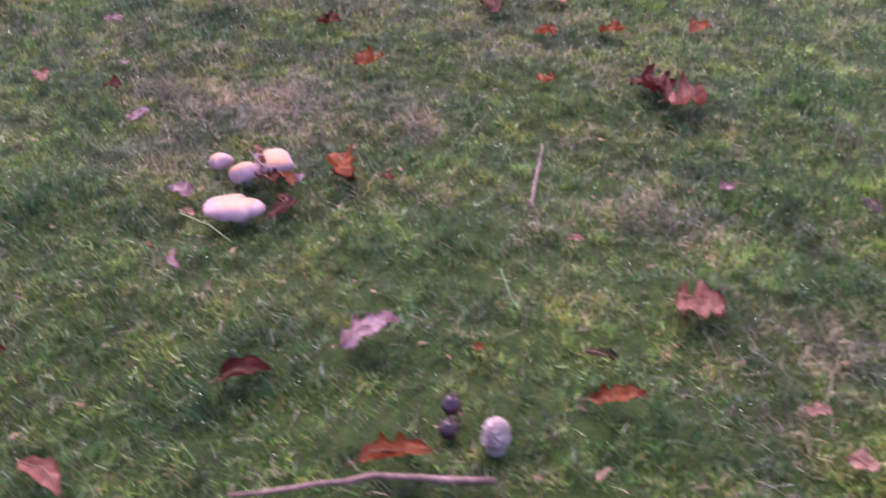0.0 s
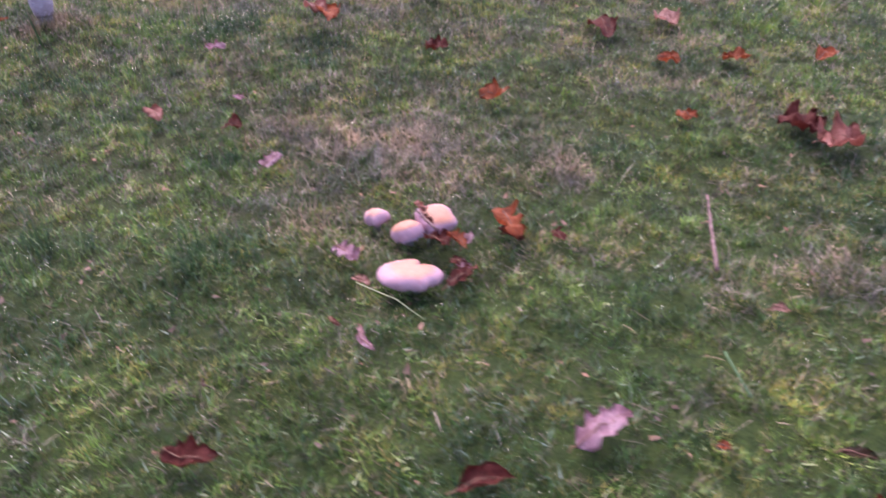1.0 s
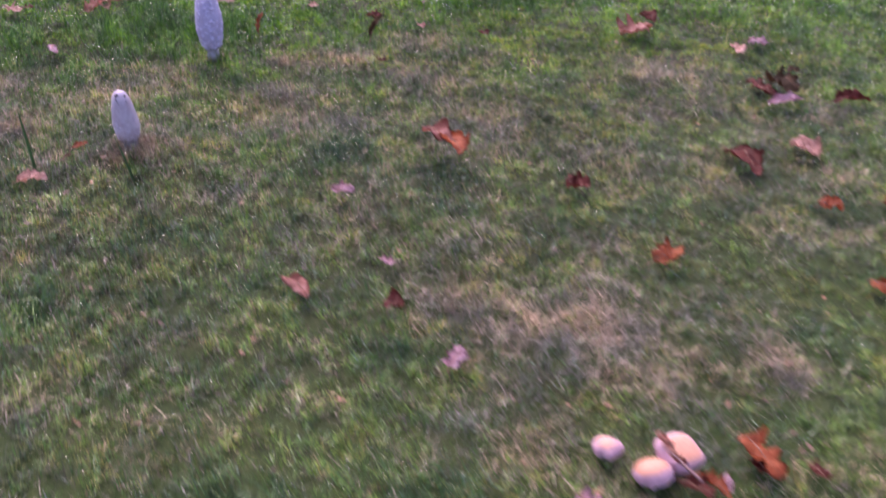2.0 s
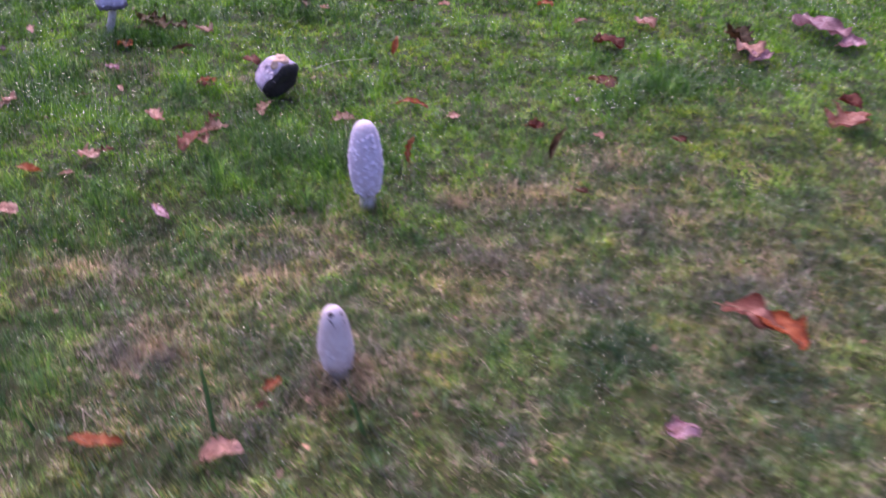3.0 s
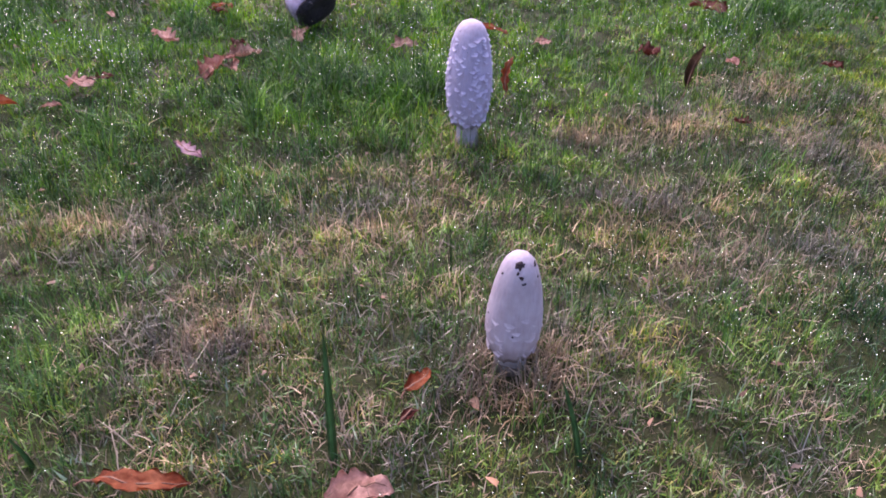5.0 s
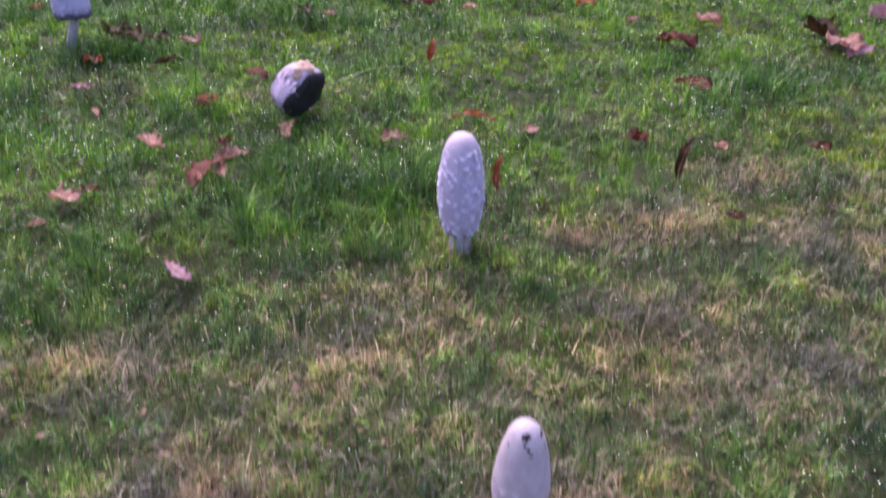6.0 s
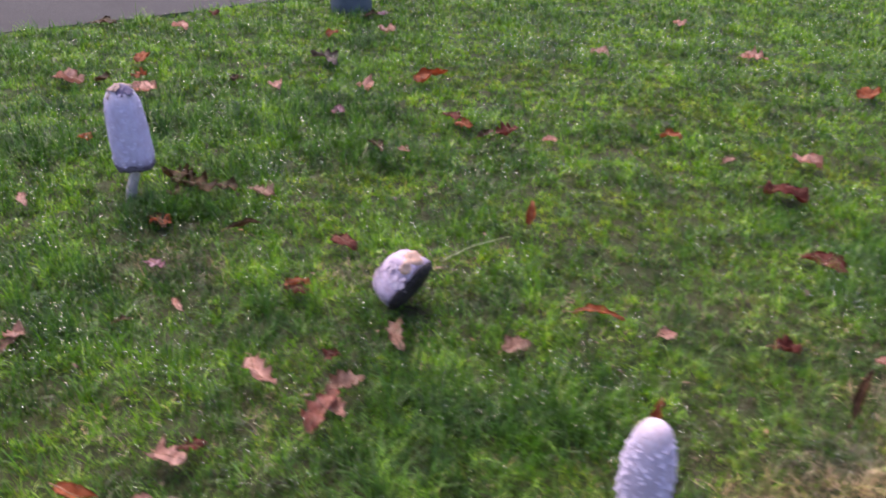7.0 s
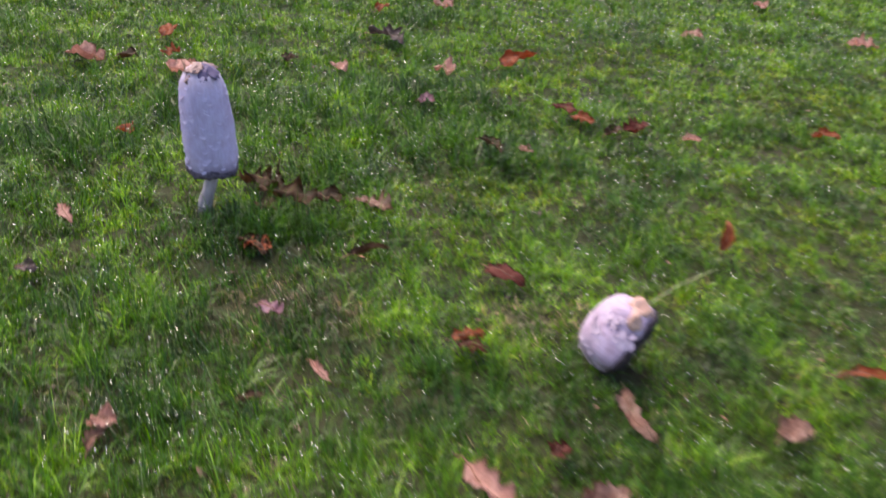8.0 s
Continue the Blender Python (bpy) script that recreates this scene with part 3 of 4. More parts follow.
def large_ink_cap():
    root = thing("ink_cap_mushroom", pose(-1.476, 2.257, 0), "large cylindrical ink cap with peeling crown and dark rim", "mushroom", "ink caps on the lawn")
    prof = [(0.027, 0.062), (0.0325, 0.0545), (0.0337, 0.06), (0.0336, 0.075), (0.0333, 0.095), (0.0326, 0.118), (0.0313, 0.14), (0.0297, 0.157), (0.027, 0.171),
            (0.0228, 0.1815), (0.017, 0.188), (0.01, 0.1915), (0.0006, 0.1922)]
    cap = part("cap", lathe(prof, 52, 0.1, 14, lambda a, z: 1 + 0.02 * math.cos(2 * a + 1) + 0.012 * math.cos(5 * a + z * 60), (0.064, 0.005)), CAP_GREY, root)
    cap.matrix_basis = pose(0.02, 0, 0.01, 0, -2.6, 0)
    shag(cap, FLAKE_GREY, prof, 0.058, 0.172, 200, 0.0044, 15, 0.4)
    part("rim", lathe([(0.0255, 0.057), (0.0325, 0.049), (0.0342, 0.0525), (0.0342, 0.0565), (0.0332, 0.0605)], 52, 0.12, 14, None, (0.1, 0.008)), RIM, cap, "inky dark frayed rim")
    for i, (a, d, z, tilt, w) in enumerate(((-150, 0.012, 0.1895, 24, 0.011), (-100, 0.009, 0.1915, 10, 0.012), (-30, 0.0175, 0.187, 40, 0.0115), (30, 0.012, 0.19, 20, 0.01), (-70, 0.019, 0.1845, 48, 0.009), (110, 0.012, 0.19, 10, 0.01), (-125, 0.021, 0.181, 55, 0.007))):
        flap = part("flap", blob_bm(w, w * 0.65, 0.0016, i * 2.2, 0.8, 3), CAP_GREY if i in (2, 4) else CROWN, cap, "torn brownish skin flap")
        flap.matrix_basis = pose(0, 0, 0, 0, 0, a) @ pose(d, 0, z, 8, tilt, 0)
    part("stalk", tube([(0, 0, -0.012), (0.003, 0, 0.012), (0.011, 0, 0.036), (0.018, 0, 0.056), (0.019, 0, 0.08)], [0.0105, 0.0096, 0.0086, 0.008, 0.008], 16), STALK, root)
    return root


def round_cap(x, y, top, radius, thick, label, seed, tilt=(0, 0), notch=None, depth=0.85):
    """A low, cushion-shaped pink-cream cap on a short stalk."""
    root = thing("field_mushroom", pose(x, y, 0), label, "mushroom", "mushroom cluster")
    prof = [(radius * 0.55, -thick * 0.28), (radius * 0.9, -thick * 0.34), (radius, -thick * 0.12), (radius * 0.985, thick * 0.1), (radius * 0.92, thick * 0.32), (radius * 0.79, thick * 0.5),
            (radius * 0.6, thick * 0.62), (radius * 0.38, thick * 0.68), (radius * 0.18, thick * 0.695), (0.0006, thick * 0.695)]
    cap = part("cap", lathe(prof, 44, 0.17, seed, notch, (0.0, thick * 0.16)), CAP_PINK, root)
    cap.matrix_basis = pose(0, 0, top - thick * 0.68, tilt[0], tilt[1], 0) @ Matrix.Diagonal((1, depth, 1, 1))
    foot = part("stalk", lathe([(radius * 0.3, -0.012), (radius * 0.27, 0.0), (radius * 0.26, max(0.004, top - thick * 0.75))], 16, 0.1, seed + 1), STALK, root)
    foot.location = (0, radius * 0.25, 0)
    return root


tall_ink_cap()
spotted_ink_cap()
fallen_ink_cap()
large_ink_cap()


# ---- the cluster of low mushrooms ----
def dent(a, z):
    return 1 - 0.6 * math.exp(-((a - 1.15) / 0.3) ** 2) - 0.1 * math.exp(-((a - 5.6) / 0.3) ** 2) + 0.05 * math.sin(2 * a) + 0.025 * math.sin(5 * a)


round_cap(0.106, 0.532, 0.028, 0.0355, 0.017, "broad pinkish-cream mushroom with a notched cap", 21, (-5, 0), dent, 0.74)
round_cap(0.034, 0.638, 0.023, 0.016, 0.015, "small pinkish mushroom button at a cluster's edge", 23, (4, -14), lambda a, z: 1 + 0.1 * math.sin(3 * a + 1) - 0.45 * math.exp(-((a - 4.3) / 0.35) ** 2))
round_cap(0.081, 0.612, 0.029, 0.0195, 0.021, "rounded pinkish-cream mushroom among wet leaves", 25, (-14, -22))
round_cap(0.108, 0.642, 0.03, 0.0255, 0.017, "cream mushroom with leaf shreds stuck on its cap", 27, (10, 8), lambda a, z: 1 + 0.07 * math.sin(4 * a + 2))


def egg_mushroom():
    root = thing("young_mushroom", pose(0.471, 0.252, 0.0), "small egg-shaped pinkish mushroom just out of the grass", "mushroom")
    prof = [(0.007, 0.004), (0.0095, 0.006), (0.0115, 0.012), (0.0116, 0.018), (0.0102, 0.0255), (0.0074, 0.031), (0.0042, 0.0345), (0.0006, 0.036)]
    cap = part("cap", lathe(prof, 32, 0.08, 31), CAP_EGG, root)
    shag(cap, FLAKE_EGG, prof, 0.008, 0.034, 26, 0.004, 32, 0.5)
    part("stalk", lathe([(0.009, -0.012), (0.0085, 0.0), (0.008, 0.01)], 16, 0.1, 33), STALK, root)


egg_mushroom()


def berry(x, y, z, r, label, seed):
    root = thing("berry", pose(x, y, 0), label, "berry")
    body = part("fruit", blob_bm(r, r, r * 1.1, seed, 0.15, 3), BERRY, root)
    body.location = (0, 0, z)
    part("stem", tube([(0, 0, z + r), (0.002, 0.001, z + r * 1.5), (0.005, 0.001, z + r * 1.8)], [0.0012, 0.001, 0.0008], 6), TWIG, root)


berry(0.430, 0.254, 0.012, 0.0085, "dark maroon fallen berry in the grass", 1)
berry(0.426, 0.280, 0.013, 0.0088, "near-black fallen berry with a pale stem", 2)


# ---- sticks, straws and broad blades ----
def twig(name, pts, r, mat, label, category, sides=8):
    base = Vector(pts[0])
    rng = random.Random(int(abs(base.x) * 1000))
    loc, rad = [], []
    n = 10
    for i in range(n + 1):
        f = i / n * (len(pts) - 1)
        k = min(int(f), len(pts) - 2)
        p = Vector(pts[k]).lerp(Vector(pts[k + 1]), f - k) - base
        loc.append(p + Vector((rng.uniform(-1, 1), rng.uniform(-1, 1), rng.uniform(-0.4, 0.4))) * r * 0.5)
        rad.append(r * (1.05 - 0.45 * i / n) * rng.uniform(0.88, 1.12))
    ob = part(name, tube(loc, rad, sides), mat)
    ob.location = base
    return tagged(ob, label, category)


def broad_blade(x, y, height, lean_x, lean_y, width, label="broad upright green grass blade"):
    """One wide grass blade with a folded midrib, bowing over at the tip."""
    bm = bmesh.new()
    rows = []
    for i in range(9):
        f = i / 8
        w = width * 0.5 * (1 - f ** 3) + 0.0002
        c = Vector((lean_x * f ** 1.5, lean_y * f ** 1.5, height * (f - 0.12 * f * f) - 0.005))
        rows.append([bm.verts.new(c + Vector((-w, 0.25 * w, 0))), bm.verts.new(c + Vector((0, -0.25 * w, 0))), bm.verts.new(c + Vector((w, 0.25 * w, 0)))])
    for a, b in zip(rows, rows[1:]):
        bm.faces.new((a[0], a[1], b[1], b[0]))
        bm.faces.new((a[1], a[2], b[2], b[1]))
    bmesh.ops.solidify(bm, geom=list(bm.faces), thickness=0.0003)
    ob = part("grass_blade", bm, REED)
    ob.location = (x, y, 0)
    return tagged(ob, label, "grass blade", "broad blades")


twig("twig", [(0.443, 0.639, -0.002), (0.436, 0.794, 0.004)], 0.0025, TWIG, "thin reddish-brown twig lying in the grass", "twig")
twig("twig", [(0.478, 0.208, 0.013), (0.385, 0.189, 0.016), (0.280, 0.148, 0.012)], 0.0032, TWIG, "long pale brown twig lying across grass", "twig")
twig("twig", [(0.120, 0.586, 0.045), (0.093, 0.612, 0.050)], 0.0018, TWIG, "short dark twig resting on a mushroom", "twig")
twig("straw", [(-0.939, 1.993, 0.030), (-0.890, 2.024, 0.040), (-0.827, 2.073, 0.030)], 0.0006, STRAW, "pale bent grass straw across the lawn", "straw", 6)
twig("straw", [(0.052, 0.5, 0.022), (0.104, 0.473, 0.03), (0.138, 0.459, 0.02)], 0.0005, STRAW, "pale grass straw in front of a mushroom", "straw", 6)
twig("straw", [(0.436, 0.464, 0.030), (0.460, 0.416, 0.020)], 0.0009, REED, "green grass straw lying in the turf", "straw", 6)
broad_blade(-0.843, 1.018, 0.142, -0.001, 0.0, 0.0056)
broad_blade(-0.682, 1.020, 0.1, -0.02, 0.005, 0.0042)
broad_blade(-0.975, 1.021, 0.02, 0, 0, 0.005)
broad_blade(-1.041, 1.016, 0.035, -0.01, 0, 0.005)
broad_blade(-0.659, 1.336, 0.02, 0.003, 0, 0.003)
broad_blade(-0.497, 1.273, 0.022, -0.004, 0, 0.003)
broad_blade(-0.539, 1.300, 0.022, 0.003, 0, 0.003)
broad_blade(-0.738, 1.295, 0.04, 0.001, 0, 0.002)
broad_blade(-1.190, 1.777, 0.03, 0.01, 0, 0.004)
broad_blade(-0.857, 1.843, 0.04, 0.012, 0, 0.004)


def post():
    root = thing("bollard", pose(-1.2, 3.67, 0), "dark blue-grey round bollard standing in the lawn", "bollard")
    part("body", lathe([(0.062, -0.02), (0.066, 0.0), (0.067, 0.02), (0.064, 0.06), (0.063, 0.4), (0.062, 0.72), (0.056, 0.75), (0.03, 0.765), (0.001, 0.768)], 40, 0.01, 41), POSTBLUE, root)
    part("collar", lathe([(0.0665, 0.6), (0.0672, 0.605), (0.0672, 0.635), (0.0665, 0.64)], 40, 0.0, 42), POSTBLUE, root, "moulded ring")


post()


# ---- fallen leaves ----
def outline(shape, u, rng_phase):
    """Half width of a leaf, 0 to 1, along its length."""
    body = math.sin(math.pi * min(1, max(0, u)) ** 0.85) ** 0.6 if 0 < u < 1 else 0.0
    if shape == "lobed":
        return body * (0.78 + 0.22 * math.sin(u * 4.2 * 2 * math.pi + rng_phase))
    if shape == "toothed":
        return body * (0.93 + 0.07 * math.sin(u * 11 * 2 * math.pi + rng_phase))
    if shape == "star":
        return (0.35 + 0.65 * abs(math.sin(u * 2.5 * math.pi + 0.6))) * min(1, body * 1.4)
    return body


leaf_seed = [0]
LYING = []


def leaf(x, y, heading, length, width, tone, shape="oval", z=0.02, pitch=4, roll=0, curl=0.25, bend=0.25):
    """A fallen leaf: base at x, y, pointing along heading (degrees from +x), tilted up by pitch; curl lifts its edges, bend bows it lengthwise."""
    leaf_seed[0] += 1
    rng = random.Random(leaf_seed[0] * 7 + 3)
    phase = rng.uniform(0, 6)
    look_word = {"lobed": "lobed", "toothed": "tooth-edged", "star": "ragged", "oval": "oval"}[shape]
    state = "curled up" if pitch > 30 else ("curling" if curl > 0.3 else "flat")
    z = z - 0.007 + float(swell(np.float64(x), np.float64(y)))
    root = thing("fallen_leaf", pose(x, y, 0), f"{WORDS[tone]} {look_word} fallen leaf, {state}, lying on grass", "leaf", "fallen leaves")
    a = radians(heading)
    for f in (0.3, 0.7):
        LYING.append((x + math.cos(a) * length * f, y + math.sin(a) * length * f, width * 0.36))
    nu, nv = 17, 6
    bm = bmesh.new()
    off = Vector((leaf_seed[0] * 1.3, 0.7 * leaf_seed[0], 0))

    def shape_z(u, v, w):
        edge = abs(v) ** 1.8
        return (curl * width * 0.6 * edge + bend * length * (0.5 - 2 * (u - 0.5) ** 2) * 0.35 + 0.3 * width * noise.noise(Vector((u * 3, v * 1.6, 0)) + off)
                + 0.14 * width * noise.noise(Vector((u * 8, v * 4, 3)) + off))

    sway = rng.uniform(-0.12, 0.12)
    rows = []
    for i in range(nu + 1):
        u = i / nu
        row = []
        for j in range(nv + 1):
            v = -1 + 2 * j / nv
            w = max(outline(shape, u, phase + (0.5 if v > 0 else 0)), 0.015) * width * 0.5
            w *= 1 + 0.24 * noise.noise(Vector((u * 5, 3 if v > 0 else -3, 0)) + off) + 0.14 * noise.noise(Vector((u * 14, 5 if v > 0 else -5, 0)) + off)
            yy = v * w * (1 - 0.22 * min(1, abs(curl)) * abs(v)) + sway * length * math.sin(u * math.pi)
            row.append(bm.verts.new((u * length, yy, shape_z(u, v * w / (width * 0.5), w))))
        rows.append(row)
    for a, b in zip(rows, rows[1:]):
        for j in range(nv):
            bm.faces.new((a[j], b[j], b[j + 1], a[j + 1]))
    bmesh.ops.solidify(bm, geom=list(bm.faces), thickness=0.0005)
    frame_m = pose(0, 0, z, 0, 0, heading) @ pose(0, 0, 0, 0, -pitch, 0) @ pose(0, 0, 0, roll, 0, 0)
    blade = part("blade", bm, LEAF[tone], root)
    blade.matrix_basis = frame_m
    rib_pts = [(u * length, sway * length * math.sin(u * math.pi), shape_z(u, 0, 1) + 0.0004) for u in [k / 8 for k in range(9)]]
    rib = part("midrib", tube(rib_pts, [0.0009 * (1 - 0.85 * k / 8) + 0.0001 for k in range(9)], 5), STALKLET, root)
    rib.matrix_basis = frame_m
    stem = part("stalk", tube([(0.002, 0, shape_z(0, 0, 1)), (-0.08 * length, 0.01 * length, -0.001), (-0.16 * length, 0.03 * length * rng.choice((-1, 1)), -0.003)], [0.0008, 0.0007, 0.0008], 6), STALKLET, root)
    stem.matrix_basis = frame_m
    return root


leaf(0.306, 0.33, 46, 0.066, 0.042, "mauve", "lobed", curl=0.2, z=0.026)
leaf(0.212, 0.262, 27, 0.053, 0.023, "red", "oval", curl=0.4)
leaf(0.365, 0.202, 13, 0.065, 0.028, "orange", "lobed", pitch=12, curl=0.5)
leaf(0.541, 0.316, 18, 0.052, 0.027, "orange", "lobed", curl=0.6)
leaf(0.614, 0.472, 1, 0.049, 0.061, "rust", "star")
leaf(0.533, 0.377, -6, 0.031, 0.015, "brown", "oval")
leaf(-0.048, 0.246, 8, 0.052, 0.036, "red", "lobed", curl=0.4)
leaf(0.101, 0.140, -24, 0.058, 0.021, "rust", "oval")
leaf(0.552, 1.031, -31, 0.065, 0.070, "red", "star")
leaf(0.596, 0.964, 11, 0.061, 0.073, "rust", "star", curl=0.5)
leaf(0.182, 0.682, -62, 0.062, 0.044, "orange", "star", curl=0.45, z=0.024)
leaf(0.189, 0.661, -40, 0.035, 0.034, "red", "lobed", z=0.016)
leaf(0.099, 0.991, 46, 0.058, 0.046, "orange", "lobed", curl=0.5)
leaf(-0.031, 1.176, 1, 0.040, 0.044, "red", "star")
leaf(0.244, 1.358, -70, 0.108, 0.049, "red", "toothed", curl=0.4)
leaf(0.476, 1.239, 0, 0.048, 0.047, "orange", "lobed")
leaf(0.367, 1.200, 12, 0.040, 0.039, "orange", "toothed")
leaf(0.635, 1.260, 46, 0.052, 0.032, "orange", "oval")
leaf(-0.375, 1.031, 7, 0.035, 0.030, "mauve", "oval", z=0.033)
leaf(-0.390, 0.844, -42, 0.061, 0.026, "rust", "oval", z=0.02)
leaf(-0.250, 0.818, 10, 0.028, 0.033, "red", "toothed")
leaf(-0.150, 0.723, 76, 0.038, 0.030, "mauve", "star")
leaf(0.005, 0.571, -31, 0.037, 0.030, "mauve", "star")
leaf(0.148, 0.528, 55, 0.047, 0.026, "red", "lobed")
leaf(0.123, 0.617, -39, 0.043, 0.025, "orange", "lobed", curl=0.5, z=0.025)
leaf(0.108, 0.601, -30, 0.034, 0.026, "red", "star", curl=0.5, z=0.03)
leaf(0.142, 0.577, -32, 0.022, 0.021, "red", "toothed", z=0.02)
leaf(0.150, 0.596, 78, 0.029, 0.014, "mauve", "oval", z=0.025)
leaf(0.150, 0.567, -9, 0.018, 0.020, "mauve", "toothed")
leaf(0.666, 0.718, 21, 0.019, 0.020, "mauve", "oval")
leaf(0.076, 0.429, -42, 0.030, 0.011, "mauve", "oval")
leaf(0.724, 0.338, 25, 0.023, 0.016, "pale", "star")
leaf(0.834, 0.721, -73, 0.028, 0.026, "grey", "star")
leaf(0.428, 0.361, -9, 0.012, 0.011, "orange", "oval")
leaf(0.494, 0.572, 0, 0.021, 0.014, "pale", "oval")
leaf(0.751, 0.295, -22, 0.022, 0.027, "pale", "toothed")
leaf(-0.274, 1.248, -44, 0.073, 0.040, "rust", "oval", curl=0.5, z=0.042)
leaf(-0.238, 1.224, -58, 0.074, 0.046, "orange", "oval", curl=0.5, z=0.042)
leaf(0.363, 1.692, -55, 0.083, 0.072, "brown", "lobed", curl=0.7)
leaf(0.328, 1.664, -62, 0.072, 0.048, "red", "star")
leaf(0.344, 1.563, 25, 0.083, 0.033, "mauve", "oval", curl=0.6)
leaf(0.476, 1.608, 16, 0.081, 0.036, "red", "lobed", curl=0.5)
leaf(0.371, 1.423, -65, 0.063, 0.051, "pale", "toothed")
leaf(0.251, 0.665, -52, 0.024, 0.020, "red", "star")
leaf(0.401, 1.016, -41, 0.035, 0.031, "orange", "toothed")
leaf(0.726, 1.798, 53, 0.083, 0.053, "orange", "toothed")
leaf(0.073, 1.869, 38, 0.073, 0.085, "rust", "star")
leaf(0.115, 1.994, -52, 0.051, 0.046, "red", "toothed")
leaf(0.318, 1.859, -81, 0.051, 0.035, "pale", "oval")
leaf(0.352, 1.896, -8, 0.043, 0.045, "mauve", "lobed")
leaf(0.410, 1.750, -17, 0.027, 0.032, "brown", "oval")
leaf(-0.008, 2.189, 41, 0.070, 0.050, "mauve", "oval")
leaf(0.220, 2.320, -6, 0.061, 0.053, "mauve", "oval")
leaf(-0.841, 0.968, 25, 0.044, 0.030, "pale", "toothed")
leaf(-0.273, 0.908, -23, 0.025, 0.018, "mauve", "star")
leaf(-1.169, 1.742, -58, 0.078, 0.033, "pale", "lobed", curl=0.4, z=0.042)
leaf(-1.246, 1.601, -25, 0.041, 0.036, "pale", "star", curl=0.4)
leaf(-1.223, 1.601, 10, 0.034, 0.024, "red", "lobed")
leaf(-1.337, 1.563, -21, 0.057, 0.018, "orange", "oval", curl=0.5)
leaf(-1.092, 1.632, 66, 0.074, 0.037, "rust", "lobed", curl=0.45)
leaf(-1.078, 1.706, 24, 0.05, 0.04, "faded", "lobed", z=0.023, curl=0.5)
leaf(-1.07, 1.69, -60, 0.036, 0.03, "pale", "lobed", z=0.021, curl=0.4)
leaf(-0.994, 1.872, -86, 0.086, 0.026, "faded", "lobed", z=0.018)
leaf(-1.107, 2.104, -49, 0.062, 0.034, "red", "toothed", z=0.018)
leaf(-1.156, 1.944, -27, 0.034, 0.030, "red", "star")
leaf(-1.309, 1.913, -59, 0.044, 0.013, "pale", "lobed", curl=0.5)
leaf(-0.703, 1.638, 70, 0.046, 0.015, "orange", "lobed", curl=0.5, pitch=62)
leaf(-0.758, 1.895, -24, 0.075, 0.021, "orange", "lobed", z=0.017, curl=0.5)
leaf(-0.862, 1.800, 25, 0.042, 0.034, "faded", "toothed", z=0.018)
leaf(-0.466, 1.667, 52, 0.064, 0.015, "brown", "oval", curl=0.9, pitch=54)
leaf(-0.368, 2.053, -59, 0.077, 0.055, "red", "toothed")
leaf(-0.507, 1.814, -24, 0.037, 0.037, "red", "lobed")
leaf(-0.340, 2.303, -43, 0.083, 0.058, "red", "oval")
leaf(-0.226, 2.449, -65, 0.068, 0.052, "pale", "toothed")
leaf(-0.021, 2.382, -77, 0.107, 0.072, "brown", "lobed", curl=0.5)
leaf(0.005, 2.297, -93, 0.111, 0.071, "pale", "toothed")
leaf(0.177, 2.505, -67, 0.182, 0.089, "mauve", "oval")
leaf(-0.791, 2.143, 70, 0.042, 0.017, "orange", "oval", curl=0.6, pitch=62)
leaf(-1.074, 1.468, -49, 0.063, 0.020, "mauve", "lobed")
leaf(-1.307, 1.425, -1, 0.043, 0.036, "pale", "toothed")
leaf(-0.799, 1.057, 54, 0.027, 0.014, "orange", "oval", curl=0.5)
leaf(-0.800, 1.033, 42, 0.015, 0.008, "red", "oval")
leaf(-0.990, 0.992, -2, 0.064, 0.026, "orange", "lobed", curl=0.4)
leaf(-0.242, 1.787, -59, 0.031, 0.027, "red", "oval")
leaf(-1.838, 2.883, -31, 0.083, 0.066, "pale", "star")
leaf(-1.746, 2.864, -8, 0.041, 0.036, "brown", "oval")
leaf(-1.693, 3.006, 80, 0.063, 0.038, "orange", "oval")
leaf(-1.662, 2.883, 61, 0.038, 0.036, "orange", "star")
leaf(-1.623, 2.823, -55, 0.068, 0.063, "pale", "toothed")
leaf(-1.256, 3.081, -56, 0.125, 0.062, "grey", "lobed", curl=0.6)
leaf(-1.121, 2.865, -40, 0.048, 0.051, "pale", "toothed")
leaf(-0.988, 2.871, 36, 0.108, 0.044, "orange", "oval", curl=0.5)
leaf(-1.166, 2.672, -9, 0.031, 0.038, "mauve", "toothed")
leaf(-1.074, 2.495, -64, 0.070, 0.031, "brown", "lobed", curl=0.6)
leaf(-0.814, 2.554, 30, 0.058, 0.046, "red", "lobed", z=0.018, curl=0.5)
leaf(-0.852, 2.531, 38, 0.043, 0.027, "brown", "oval")
leaf(-0.466, 2.563, -29, 0.047, 0.033, "orange", "oval")
leaf(-0.508, 3.169, -30, 0.056, 0.054, "pale", "toothed")
leaf(-0.095, 3.152, -21, 0.073, 0.056, "pale", "lobed", curl=0.5)
leaf(0.083, 2.818, 45, 0.075, 0.056, "orange", "toothed")
leaf(0.253, 2.905, 28, 0.105, 0.061, "mauve", "oval")
leaf(0.378, 3.232, -30, 0.034, 0.043, "mauve", "oval")
leaf(0.301, 3.040, 3, 0.036, 0.040, "red", "oval")
leaf(-1.407, 2.147, -29, 0.041, 0.037, "orange", "toothed")
leaf(-1.266, 2.273, -41, 0.060, 0.045, "faded", "lobed", curl=0.6)
leaf(-1.085, 1.776, 37, 0.020, 0.025, "red", "star")
leaf(-0.426, 1.578, -47, 0.019, 0.022, "red", "star")
leaf(-0.380, 1.786, -59, 0.021, 0.020, "pale", "oval")
